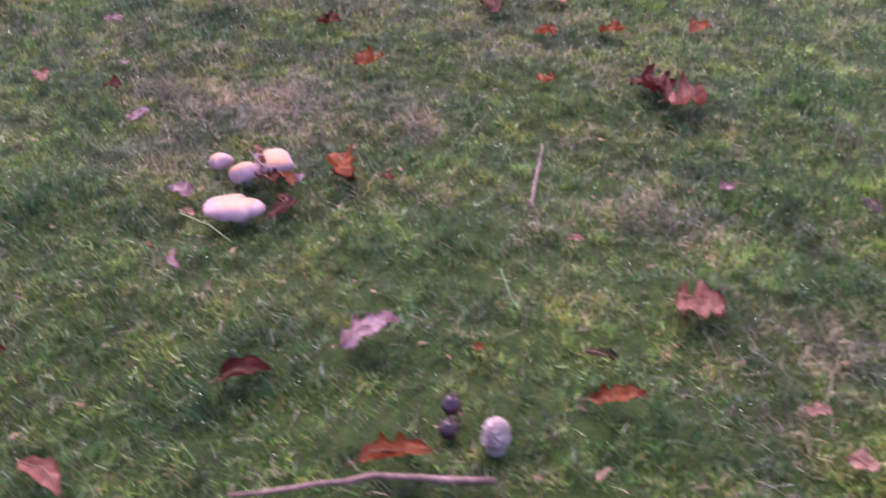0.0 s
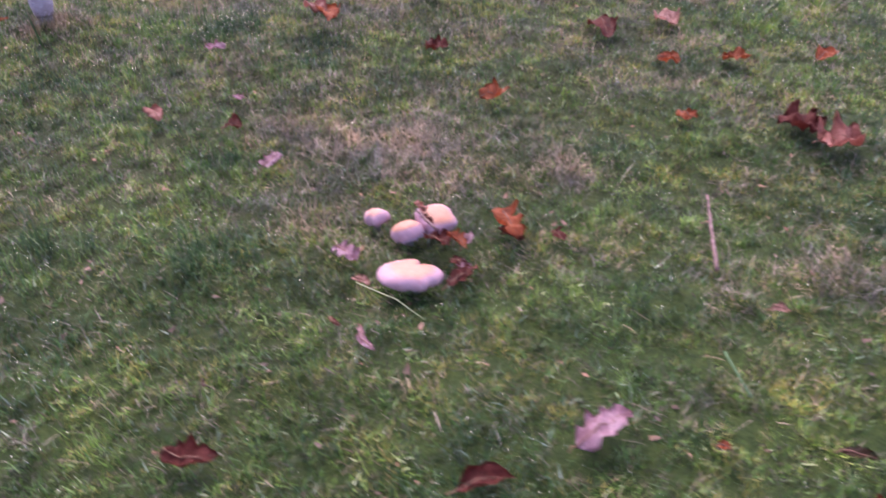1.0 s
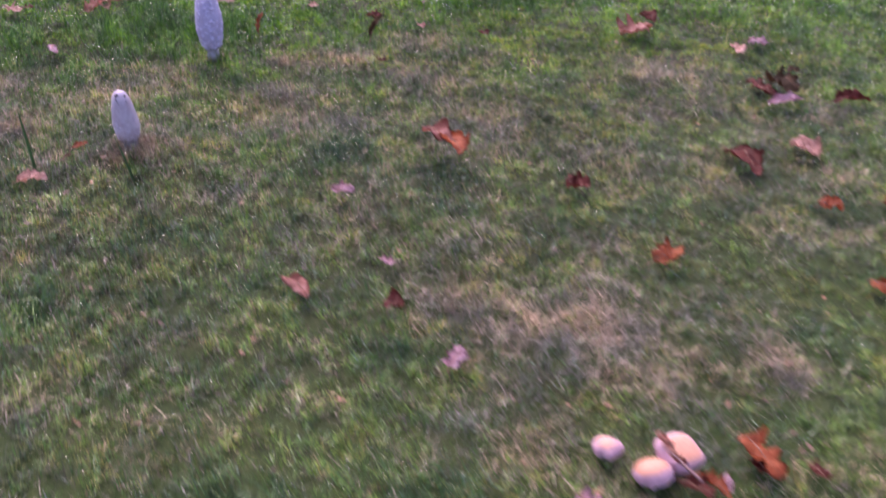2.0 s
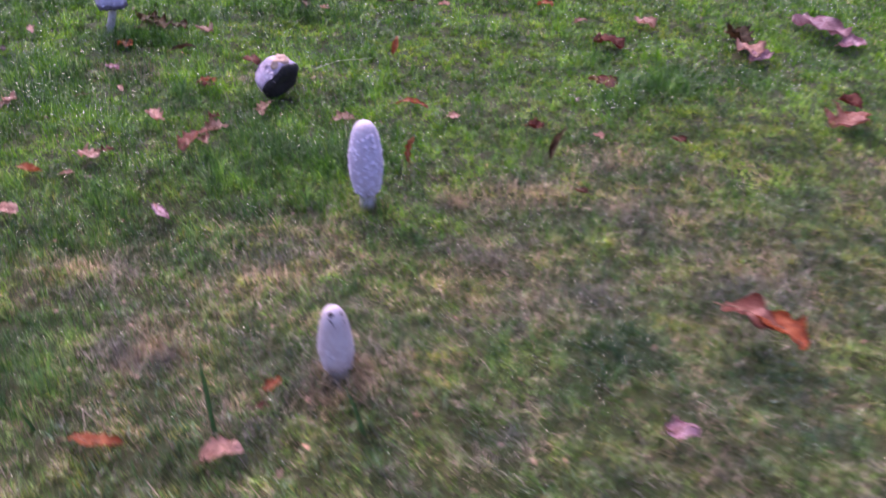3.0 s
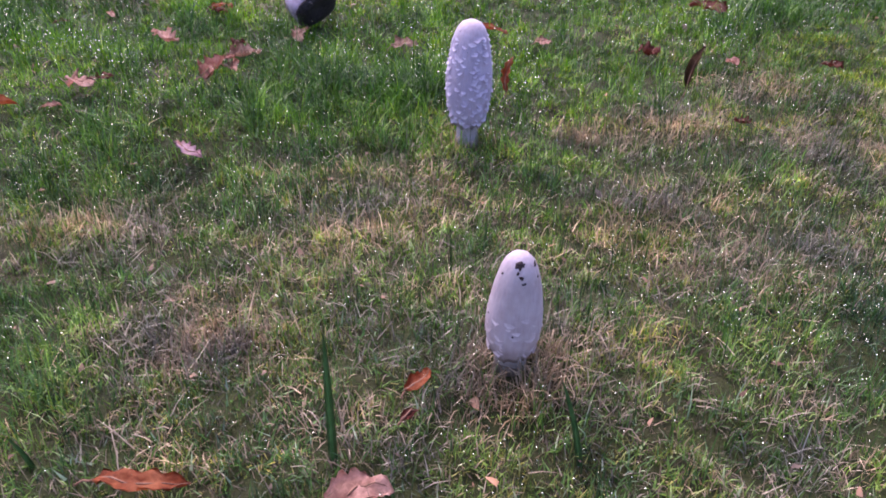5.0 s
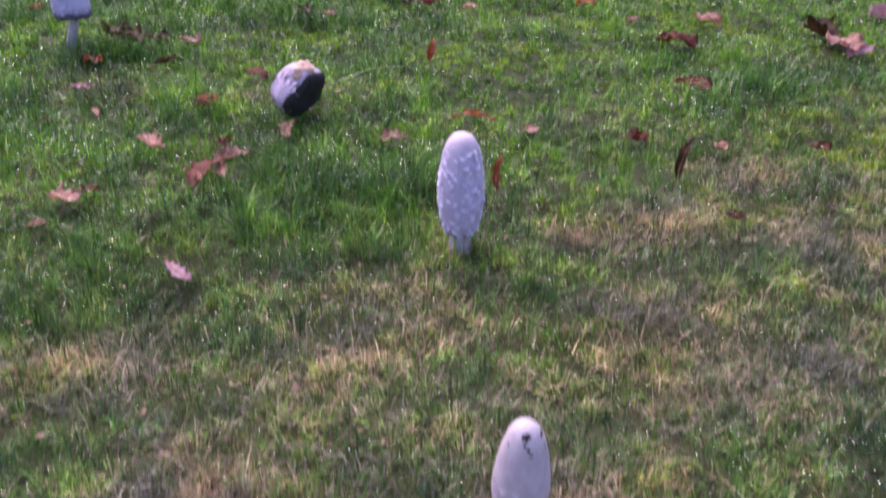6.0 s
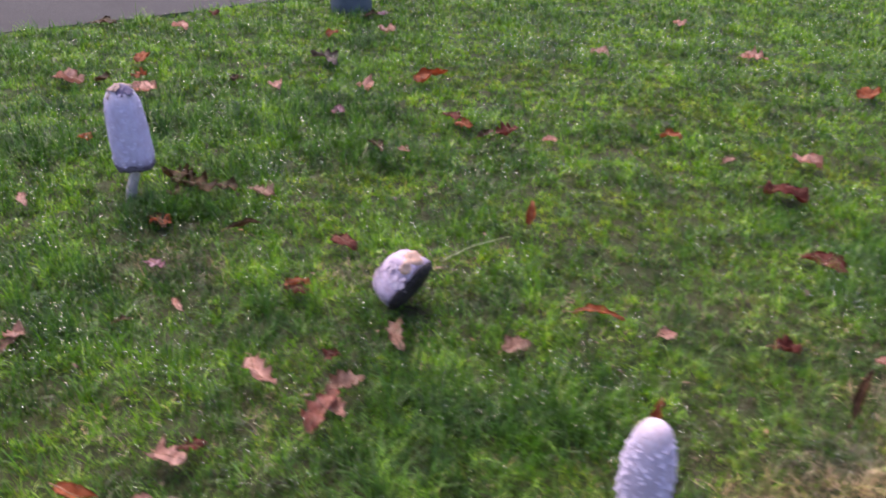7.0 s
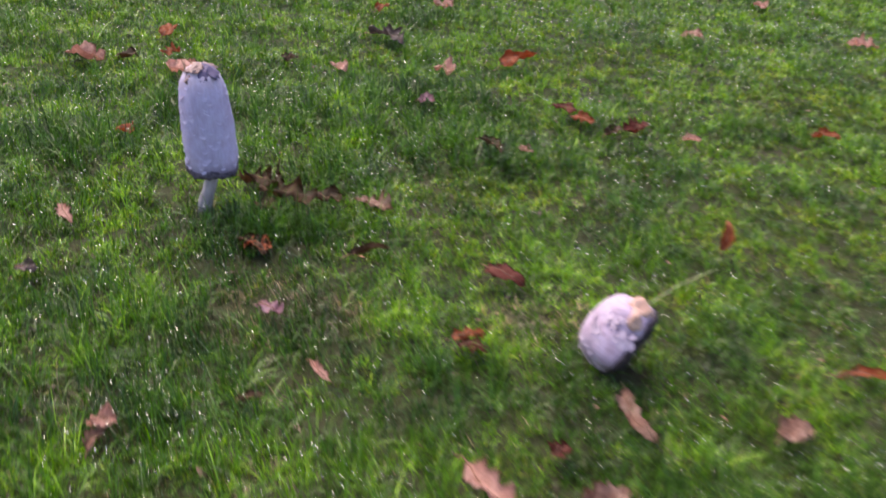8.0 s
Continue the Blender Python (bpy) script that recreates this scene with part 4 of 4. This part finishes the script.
leaf(-1.428, 2.871, 42, 0.038, 0.032, "brown", "lobed")
leaf(-1.325, 2.850, -65, 0.049, 0.037, "pale", "oval", curl=0.5)
leaf(-1.240, 3.284, 53, 0.050, 0.032, "orange", "oval")
leaf(-1.083, 3.376, -66, 0.066, 0.054, "pale", "toothed")
leaf(-1.147, 3.532, 16, 0.043, 0.035, "brown", "oval")
leaf(-1.109, 3.537, 28, 0.038, 0.031, "mauve", "oval")
leaf(-0.169, 3.523, -98, 0.056, 0.040, "pale", "oval")
leaf(-1.655, 2.240, -61, 0.062, 0.022, "pale", "lobed")
leaf(-1.652, 2.500, -33, 0.033, 0.030, "orange", "toothed")
leaf(-1.279, 2.119, 15, 0.057, 0.017, "brown", "oval", curl=0.8)
leaf(-1.375, 2.013, -36, 0.037, 0.026, "mauve", "star")
leaf(-1.163, 1.952, 9, 0.037, 0.021, "orange", "star")
leaf(-0.653, 1.832, 7, 0.026, 0.024, "pale", "toothed")
leaf(-0.920, 2.661, -47, 0.054, 0.032, "red", "oval")
leaf(-0.892, 2.614, -58, 0.053, 0.035, "orange", "toothed")
leaf(-1.502, 1.826, -13, 0.028, 0.024, "pale", "oval")
leaf(-0.379, 2.415, 32, 0.036, 0.019, "pale", "oval")
leaf(-1.493, 1.792, 75, 0.036, 0.018, "faded", "lobed", z=0.016)
leaf(-1.373, 1.856, 15, 0.024, 0.014, "brown", "toothed")
leaf(-1.011, 2.464, -40, 0.026, 0.025, "pale", "star")
leaf(-0.720, 2.522, -20, 0.032, 0.027, "pale", "toothed")
leaf(-1.657, 2.087, -27, 0.030, 0.025, "grey", "toothed")
# leaves right of the large ink cap, the shade there held in their brown
leaf(-1.432, 2.343, -42, 0.080, 0.067, "brown", "lobed", z=0.018, curl=0.5)
leaf(-1.397, 2.295, -33, 0.087, 0.059, "brown", "star", z=0.022, curl=0.4)
leaf(-1.405, 2.249, -25, 0.041, 0.038, "brown", "toothed", z=0.024)
leaf(-1.329, 2.279, -29, 0.045, 0.039, "brown", "oval", z=0.022)
leaf(-1.412, 2.159, -50, 0.055, 0.028, "brown", "toothed")
leaf(-1.253, 1.536, 13, 0.023, 0.014, "pale", "oval")
leaf(-1.697, 3.375, -40, 0.071, 0.040, "pale", "oval")
leaf(-1.937, 3.389, -20, 0.089, 0.041, "brown", "toothed")
leaf(-1.618, 3.534, -65, 0.040, 0.036, "red", "oval")
leaf(0.098, 0.634, 139, 0.022, 0.013, "rust", "star", z=0.043)
leaf(0.096, 0.624, -35, 0.02, 0.013, "red", "lobed", z=0.042)
leaf(0.073, 0.444, -61, 0.035, 0.009, "mauve", "lobed")
leaf(0.042, 0.518, -25, 0.023, 0.014, "pale", "star")
leaf(0.038, 0.450, -39, 0.019, 0.009, "red", "star")


# ---- grass ----
def view_density(x, y):
    """Thinner turf further off, where blades merge."""
    d = np.clip((y - 1.9) / 2.4, 0, 1)
    side = np.clip((np.abs(x + 0.35 + 0.18 * (y - 1)) - 1.1) / 1.2, 0, 1)
    return (1 - 0.6 * d) * (1 - 0.5 * side)


X0, X1, Y0, Y1 = -2.75, 1.6, -0.15, 4.5


def tended(x, y):
    """1 on the stretch of lawn beside the walk, where the turf is built at full density, falling off outside it."""
    left = np.interp(y, [-0.2, 0.1, 1.0, 1.7, 3.3, 4.5], [0.25, 0.05, -1.12, -1.6, -2.3, -2.6]) - 0.1
    right = np.interp(y, [-0.2, 0.2, 1.45, 2.5, 4.5], [0.75, 0.8, 1.05, 0.9, 0.85]) + 0.1
    out = np.maximum(np.maximum(left - x, x - right), 0)
    return np.clip(1 - (out - 0.1 * field(x, y, 91, 0.3) * (out > 0)) / 0.2, 0.14, 1)


def scatter(n, seed):
    """Places strewn over the lawn, thinned out where it lies far off or aside, none on the asphalt."""
    rng = np.random.default_rng(seed)
    x, y = rng.uniform(X0, X1, n), rng.uniform(Y0, Y1, n)
    ok = rng.uniform(0, 1, n) < tended(x, y) * view_density(x, y)
    x, y = x[ok], y[ok]
    ok = inside(x, y)
    return x[ok], y[ok], rng


def tuft(x, y):
    """Small-scale clumping of the turf, 0 in the gaps to 1 in the tufts."""
    return np.clip(0.55 + 0.42 * field(x, y, 61, 0.055) + 0.25 * field(x, y, 62, 0.14), 0.03, 1)


def keep(x, y, rng, prob):
    return rng.uniform(0, 1, len(x)) < prob


def under_leaves(x, y):
    """How much a lying leaf presses the blades down, 0 to 1."""
    s = np.zeros(len(x))
    for cx, cy, r in LYING:
        near = np.flatnonzero((np.abs(x - cx) < r) & (np.abs(y - cy) < r))
        s[near] = np.maximum(s[near], ((x[near] - cx) ** 2 + (y[near] - cy) ** 2 < r * r) * 1.0)
    return s


def clear_of_bases(x, y):
    """No blade grows up through a mushroom."""
    ok = np.ones(len(x), bool)
    for cx, cy, r in ((-0.754, 1.512, 0.014), (-0.7255, 1.102, 0.017), (-0.98, 1.908, 0.02), (-1.476, 2.257, 0.014), (0.106, 0.54, 0.012), (0.471, 0.25, 0.012)):
        ok &= (x - cx) ** 2 + (y - cy) ** 2 > r * r
    return ok


TIPS = []


def grow_green(n, seed, name, mat, is_coarse, label):
    x, y, rng = scatter(n, seed)
    g, dd, c = lush(x, y), dead_share(x, y), coarse(x, y)
    share = c if is_coarse else 1 - 0.85 * c
    ok = keep(x, y, rng, (0.35 + 0.65 * g) * (1 - 0.75 * dd) * (0.15 + 0.85 * tuft(x, y)) * (1 - 0.5 * patches(x, y, MOSSY)) * (1 - 0.4 * pale_stretch(x, y)) * share) & clear_of_bases(x, y)
    x, y, g = x[ok], y[ok], g[ok]
    n = len(x)
    far = np.clip((y - 1.9) / 2.4, 0, 1)
    length = rng.gamma(6, 1 / 6, n) * (1 - 0.3 * np.clip((1.45 - y) / 0.2, 0, 1)) * (0.014 + 0.025 * g ** 1.5) * (1 - 0.22 * fresh_end(x, y)) * (0.45 + 0.8 * tuft(x, y)) * (1 - 0.5 * under_leaves(x, y)) * (1.1 if is_coarse else 1.0)
    width = rng.uniform(0.0006, 0.0016, n) * (1 + 0.8 * far) * (1.2 if is_coarse else 1.0) * (0.66 + 0.34 * fresh_end(x, y))
    lean = np.abs(rng.normal(0.0, 0.45, n)) * (1 + 0.5 * fresh_end(x, y)) + 0.1
    stem = rng.uniform(0, 1, n) < 0.02
    length, lean = np.where(stem, length * 1.9, length), np.where(stem, lean * 0.35, lean)
    turn = rng.uniform(0, 2 * np.pi, n)
    droop = rng.uniform(0.1, 0.9, n)
    TIPS.append((x, y, ground_z(x, y) - 0.002, length, lean, turn, droop))
    return blades(name, mat, x, y, ground_z(x, y) - 0.002, length, width, lean, turn, droop, rng, label)


def grow_moss(n, seed):
    x, y, rng = scatter(n, seed)
    m = np.clip(0.5 + 0.35 * field(x, y, 41, 0.2) + 0.25 * field(x, y, 42, 0.05) + 0.8 * patches(x, y, MOSSY) + 0.5 * pale_stretch(x, y) - 0.4 * patches(x, y, DARK), 0.12, 1)
    ok = keep(x, y, rng, m * (1 - 0.5 * dead_share(x, y)) * (1 - 0.4 * fresh_end(x, y) * (1 - patches(x, y, MOSSY)))) & clear_of_bases(x, y)
    x, y = x[ok], y[ok]
    n = len(x)
    far = np.clip((y - 1.9) / 2.4, 0, 1)
    length = rng.uniform(0.005, 0.012, n) * (0.6 + 0.7 * tuft(x, y))
    width = rng.uniform(0.0007, 0.0015, n) * (1 + 1.4 * far)
    return blades("moss", MOSS, x, y, ground_z(x, y) - 0.001, length, width, np.abs(rng.normal(0.3, 0.5, n)), rng.uniform(0, 6.283, n), rng.uniform(0.2, 1.0, n), rng,
                  "short yellow-green moss between the grass", 1)


def grow_dead(n, seed):
    x, y, rng = scatter(n, seed)
    dd = dead_share(x, y)
    ok = keep(x, y, rng, dd) & clear_of_bases(x, y)
    x, y, dd = x[ok], y[ok], dd[ok]
    n = len(x)
    far = np.clip((y - 1.9) / 2.4, 0, 1)
    length = rng.gamma(5, 1 / 5, n) * (0.011 + 0.01 * dd) * (1 - 0.5 * under_leaves(x, y))
    width = rng.uniform(0.0004, 0.0011, n) * (1 + 1.2 * far)
    lean = np.clip(rng.normal(0.6, 0.45, n), 0.0, 1.45)
    z = ground_z(x, y) + rng.uniform(0, 0.008, n) * dd
    return blades("dead_grass", THATCH, x, y, z, length, width, lean, rng.uniform(0, 6.283, n), rng.uniform(0.0, 0.9, n), rng, "tan dead grass matted between green blades")


grow_green(2900000, 101, "grass", GRASS, False, "damp green lawn grass of uneven length")
grow_green(2400000, 105, "coarse_grass", COARSE, True, "dark green coarse grass in thick damp tufts")
grow_moss(2350000, 102)
grow_dead(1850000, 103)


def grow_under(n, seed):
    """The low leafy layer that closes the turf over the soil."""
    x, y, rng = scatter(n, seed)
    ok = keep(x, y, rng, (1 - 0.7 * dead_share(x, y)) * (0.75 + 0.25 * fresh_end(x, y))) & clear_of_bases(x, y)
    x, y = x[ok], y[ok]
    n = len(x)
    far = np.clip((y - 1.9) / 2.4, 0, 1)
    return blades("low_grass", GRASS, x, y, ground_z(x, y) - 0.001, rng.uniform(0.007, 0.016, n), rng.uniform(0.0014, 0.0028, n) * (1 + 0.7 * far), rng.uniform(0.35, 1.25, n), rng.uniform(0, 6.283, n),
                  rng.uniform(0, 0.4, n), rng, "low dark green leaves closing the turf", 1)


grow_under(760000, 121)


def grow_short(n, seed, name, mat, label):
    """Fine short growth that fills the turf beside the walk's lowest stretch."""
    rng = np.random.default_rng(seed)
    x, y = rng.uniform(-1.4, -0.15, n), rng.uniform(0.62, 1.5, n)
    edge = np.clip(np.minimum((x + 1.4) / 0.1, (1.5 - y) / 0.25), 0, 1)
    ok = keep(x, y, rng, edge * (0.35 + 0.65 * tuft(y, x))) & clear_of_bases(x, y)
    x, y = x[ok], y[ok]
    n = len(x)
    return blades(name, mat, x, y, ground_z(x, y) - 0.001, rng.gamma(6, 1 / 6, n) * 0.011, rng.uniform(0.0006, 0.0012, n), np.abs(rng.normal(0.2, 0.5, n)), rng.uniform(0, 6.283, n),
                  rng.uniform(0.1, 0.9, n), rng, label)


grow_short(50000, 111, "short_grass", GRASS, "short fine green grass filling the turf")
grow_short(34000, 112, "short_dead_grass", THATCH, "short brown grass mixed into the turf")


def foot_tuft(cx, cy, r, n, seed):
    """Dry stems standing close round a mushroom's foot."""
    rng = np.random.default_rng(seed)
    a, d = rng.uniform(0, 6.283, n), r * rng.uniform(1.0, 2.4, n)
    x, y = cx + d * np.cos(a), cy + d * np.sin(a)
    return blades("foot_tuft", THATCH, x, y, ground_z(x, y) - 0.002, rng.uniform(0.012, 0.03, n), rng.uniform(0.0006, 0.0014, n), np.abs(rng.normal(0.1, 0.4, n)), rng.uniform(0, 6.283, n),
                  rng.uniform(0.1, 1.0, n), rng, "dry brown grass stems round a mushroom's foot")


foot_tuft(-0.7255, 1.095, 0.018, 520, 113)
foot_tuft(-0.754, 1.512, 0.016, 120, 114)


def dry_tuft(cx, cy, rx, ry, n, seed):
    """A tuft of dead grass standing a little above the turf."""
    rng = np.random.default_rng(seed)
    x, y = cx + rx * rng.normal(0, 0.5, n), cy + ry * rng.normal(0, 0.5, n)
    return blades("dry_tuft", THATCH, x, y, ground_z(x, y) - 0.001, rng.uniform(0.01, 0.026, n), rng.uniform(0.0006, 0.0013, n), np.abs(rng.normal(0.2, 0.5, n)), rng.uniform(0, 6.283, n),
                  rng.uniform(0.1, 1.0, n), rng, "tuft of dry pinkish-tan dead grass")


def rank_tuft(cx, cy, rx, ry, n, seed):
    """A tuft of longer dark grass that the mower left."""
    rng = np.random.default_rng(seed)
    x, y = cx + rx * rng.normal(0, 0.5, n), cy + ry * rng.normal(0, 0.5, n)
    return blades("rank_tuft", COARSE, x, y, ground_z(x, y) - 0.002, rng.uniform(0.02, 0.055, n), rng.uniform(0.001, 0.0022, n), np.abs(rng.normal(0.3, 0.4, n)), rng.uniform(0, 6.283, n),
                  rng.uniform(0.2, 1.1, n), rng, "tuft of long dark green grass")


rank_tuft(-1.385, 2.2, 0.09, 0.06, 650, 122)
rank_tuft(-0.22, 2.05, 0.09, 0.06, 450, 123)
rank_tuft(-0.83, 1.66, 0.11, 0.05, 420, 124)
dry_tuft(-0.951, 1.132, 0.06, 0.035, 900, 115)
dry_tuft(-0.617, 1.539, 0.03, 0.025, 350, 116)
dry_tuft(-1.148, 1.309, 0.06, 0.03, 260, 117)


def fine_stems(n, seed):
    """Thin upright stems that the mower missed, over the middle of the lawn."""
    rng = np.random.default_rng(seed)
    x, y = rng.uniform(-1.35, 0.1, n), rng.uniform(0.95, 1.85, n)
    ok = keep(x, y, rng, 0.25 + 0.75 * np.clip(field(x, y, 81, 0.12), 0, 1)) & clear_of_bases(x, y)
    x, y = x[ok], y[ok]
    n = len(x)
    length, lean, turn, droop = rng.uniform(0.018, 0.042, n), np.abs(rng.normal(0, 0.16, n)), rng.uniform(0, 6.283, n), rng.uniform(0.05, 0.4, n)
    TIPS.append((x, y, ground_z(x, y) - 0.002, length, lean, turn, droop))
    return blades("fine_stem", COARSE, x, y, ground_z(x, y) - 0.002, length, rng.uniform(0.0005, 0.0011, n), lean, turn, droop, rng, "thin upright green stems above the turf")


fine_stems(16000, 118)


def straws(n, seed):
    """Longer bleached straws lying loose on the worn turf."""
    rng = np.random.default_rng(seed)
    x, y = rng.uniform(-1.45, 0.95, n), rng.uniform(0.05, 1.75, n)
    ok = keep(x, y, rng, np.clip(0.12 + 1.3 * dead_share(x, y), 0, 1) * (1 - 0.8 * fresh_end(x, y)) * tended(x, y)) & clear_of_bases(x, y)
    x, y = x[ok], y[ok]
    n = len(x)
    return blades("straw_litter", THATCH, x, y, ground_z(x, y) + rng.uniform(0.004, 0.012, n), rng.uniform(0.012, 0.032, n), rng.uniform(0.0004, 0.0009, n), rng.uniform(0.9, 1.5, n),
                  rng.uniform(0, 6.283, n), rng.uniform(-0.1, 0.35, n), rng, "pale loose straws lying on the worn turf", 3)


straws(12000, 119)


def grow_thatch(n, seed):
    """The matted layer of old clippings that hides the soil, its colour holding the shade between blades."""
    x, y, rng = scatter(n, seed)
    ok = keep(x, y, rng, 0.55 - 0.35 * fresh_end(x, y)) & clear_of_bases(x, y)
    x, y = x[ok], y[ok]
    n = len(x)
    return blades("thatch", SHADED_THATCH, x, y, ground_z(x, y) + rng.uniform(0, 0.004, n), rng.uniform(0.006, 0.015, n), rng.uniform(0.0005, 0.0011, n), rng.uniform(1.0, 1.6, n),
                  rng.uniform(0, 6.283, n), np.zeros(n), rng, "matted thatch under the grass, darkened for shade between blades", 1)


grow_thatch(1000000, 108)


def dew_drops(share, seed):
    """Small beads of water at the tips of the grass."""
    rng = np.random.default_rng(seed)
    x, y, z, length, lean, turn, droop = (np.concatenate(c) for c in zip(*TIPS))
    wet = np.clip(0.38 + 0.3 * field(x, y, 51, 0.3) + 1.0 * spot(x, y, -0.4, 3.2, 0.6, 0.25) + 0.6 * spot(x, y, 0.95, 1.35, 0.25, 0.35) + 0.7 * spot(x, y, -0.5, 1.2, 0.25, 0.25), 0.05, 1.2) * (1 - 0.4 * np.clip((y - 1.5) / 0.3, 0, 1)) * (1 - 0.4 * np.clip((y - 2.2) / 0.6, 0, 1))
    ok = rng.uniform(0, 1, len(x)) < share * wet * np.clip(length / 0.025, 0.2, 1.5)
    x, y, z, length, lean, turn, droop = (c[ok] for c in (x, y, z, length, lean, turn, droop))
    reach = 0.5 * length * (np.sin(lean) + np.sin(lean + droop))
    x, y = x + np.cos(turn) * reach, y + np.sin(turn) * reach
    n = len(x)
    far = np.clip((y - 1.5) / 2.5, 0, 1)
    r = (0.0003 + 0.00058 * rng.uniform(0, 1, n) ** 3) * (1 + 0.3 * np.clip((y - 1.4) / 0.4, 0, 1)) * (1 + 0.5 * far)
    z = z + 0.5 * length * (np.cos(lean) + np.cos(lean + droop)) + 0.5 * r
    v = np.array([(1, 0, 0), (-1, 0, 0), (0, 1, 0), (0, -1, 0), (0, 0, 1), (0, 0, -1)], float)
    f = np.array([(0, 2, 4), (2, 1, 4), (1, 3, 4), (3, 0, 4), (2, 0, 5), (1, 2, 5), (3, 1, 5), (0, 3, 5)])
    verts = (v[None] * r[:, None, None] + np.stack([x, y, z], 1)[:, None]).reshape(-1, 3)
    faces = (f[None] + (np.arange(n) * len(v))[:, None, None]).reshape(-1, 3)
    me = bpy.data.meshes.new("dew")
    me.vertices.add(len(verts))
    me.vertices.foreach_set("co", verts.astype(np.float32).ravel())
    me.loops.add(faces.size)
    me.loops.foreach_set("vertex_index", faces.astype(np.int32).ravel())
    me.polygons.add(len(faces))
    me.polygons.foreach_set("loop_start", np.arange(0, faces.size, 3, dtype=np.int32))
    me.update(calc_edges=True)
    me.polygons.foreach_set("use_smooth", np.ones(len(faces), bool))
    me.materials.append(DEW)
    return tagged(new("dew", me), "clear dew drops beading on the grass tips", "dew", kind="stuff")


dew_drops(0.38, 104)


def leaf_crumbs(n, seed):
    """Torn scraps of old leaf between the blades, too many to count."""
    x, y, rng = scatter(n, seed)
    ok = keep(x, y, rng, 0.25 + 0.75 * (1 - fresh_end(x, y)))
    x, y = x[ok], y[ok]
    n = len(x)
    size, turn = rng.gamma(4, 0.25, n) * 0.0026, rng.uniform(0, 6.283, n)
    return blades("leaf_litter", CRUMB, x, y, ground_z(x, y) + rng.uniform(0.003, 0.01, n), size * 2.2, size * 1.1, rng.uniform(0.9, 1.7, n), turn, rng.uniform(-0.6, 0.6, n), rng,
                  "small torn scraps of brown leaf in the turf")


leaf_crumbs(7000, 107)


def outer_lawn(n, seed):
    """The plain mown lawn round about, thinner and coarser."""
    rng = np.random.default_rng(seed)
    r, a = 7.0 * rng.uniform(0, 1, n) ** 0.75, rng.uniform(0, 6.283, n)
    x, y = -0.6 + r * np.cos(a), 1.6 + r * np.sin(a)
    ok = inside(x, y)
    x, y = x[ok], y[ok]
    ok = tended(x, y) * ((x > X0) & (x < X1) & (y > Y0) & (y < Y1)) < 0.5
    x, y = x[ok], y[ok]
    n = len(x)
    return blades("outer_grass", GRASS, x, y, ground_z(x, y) - 0.002, rng.uniform(0.02, 0.045, n), rng.uniform(0.003, 0.007, n), rng.uniform(0.2, 1.1, n), rng.uniform(0, 6.283, n),
                  rng.uniform(0.1, 0.8, n), rng, "plain green lawn beyond the mushrooms", 1)


outer_lawn(80000, 109)
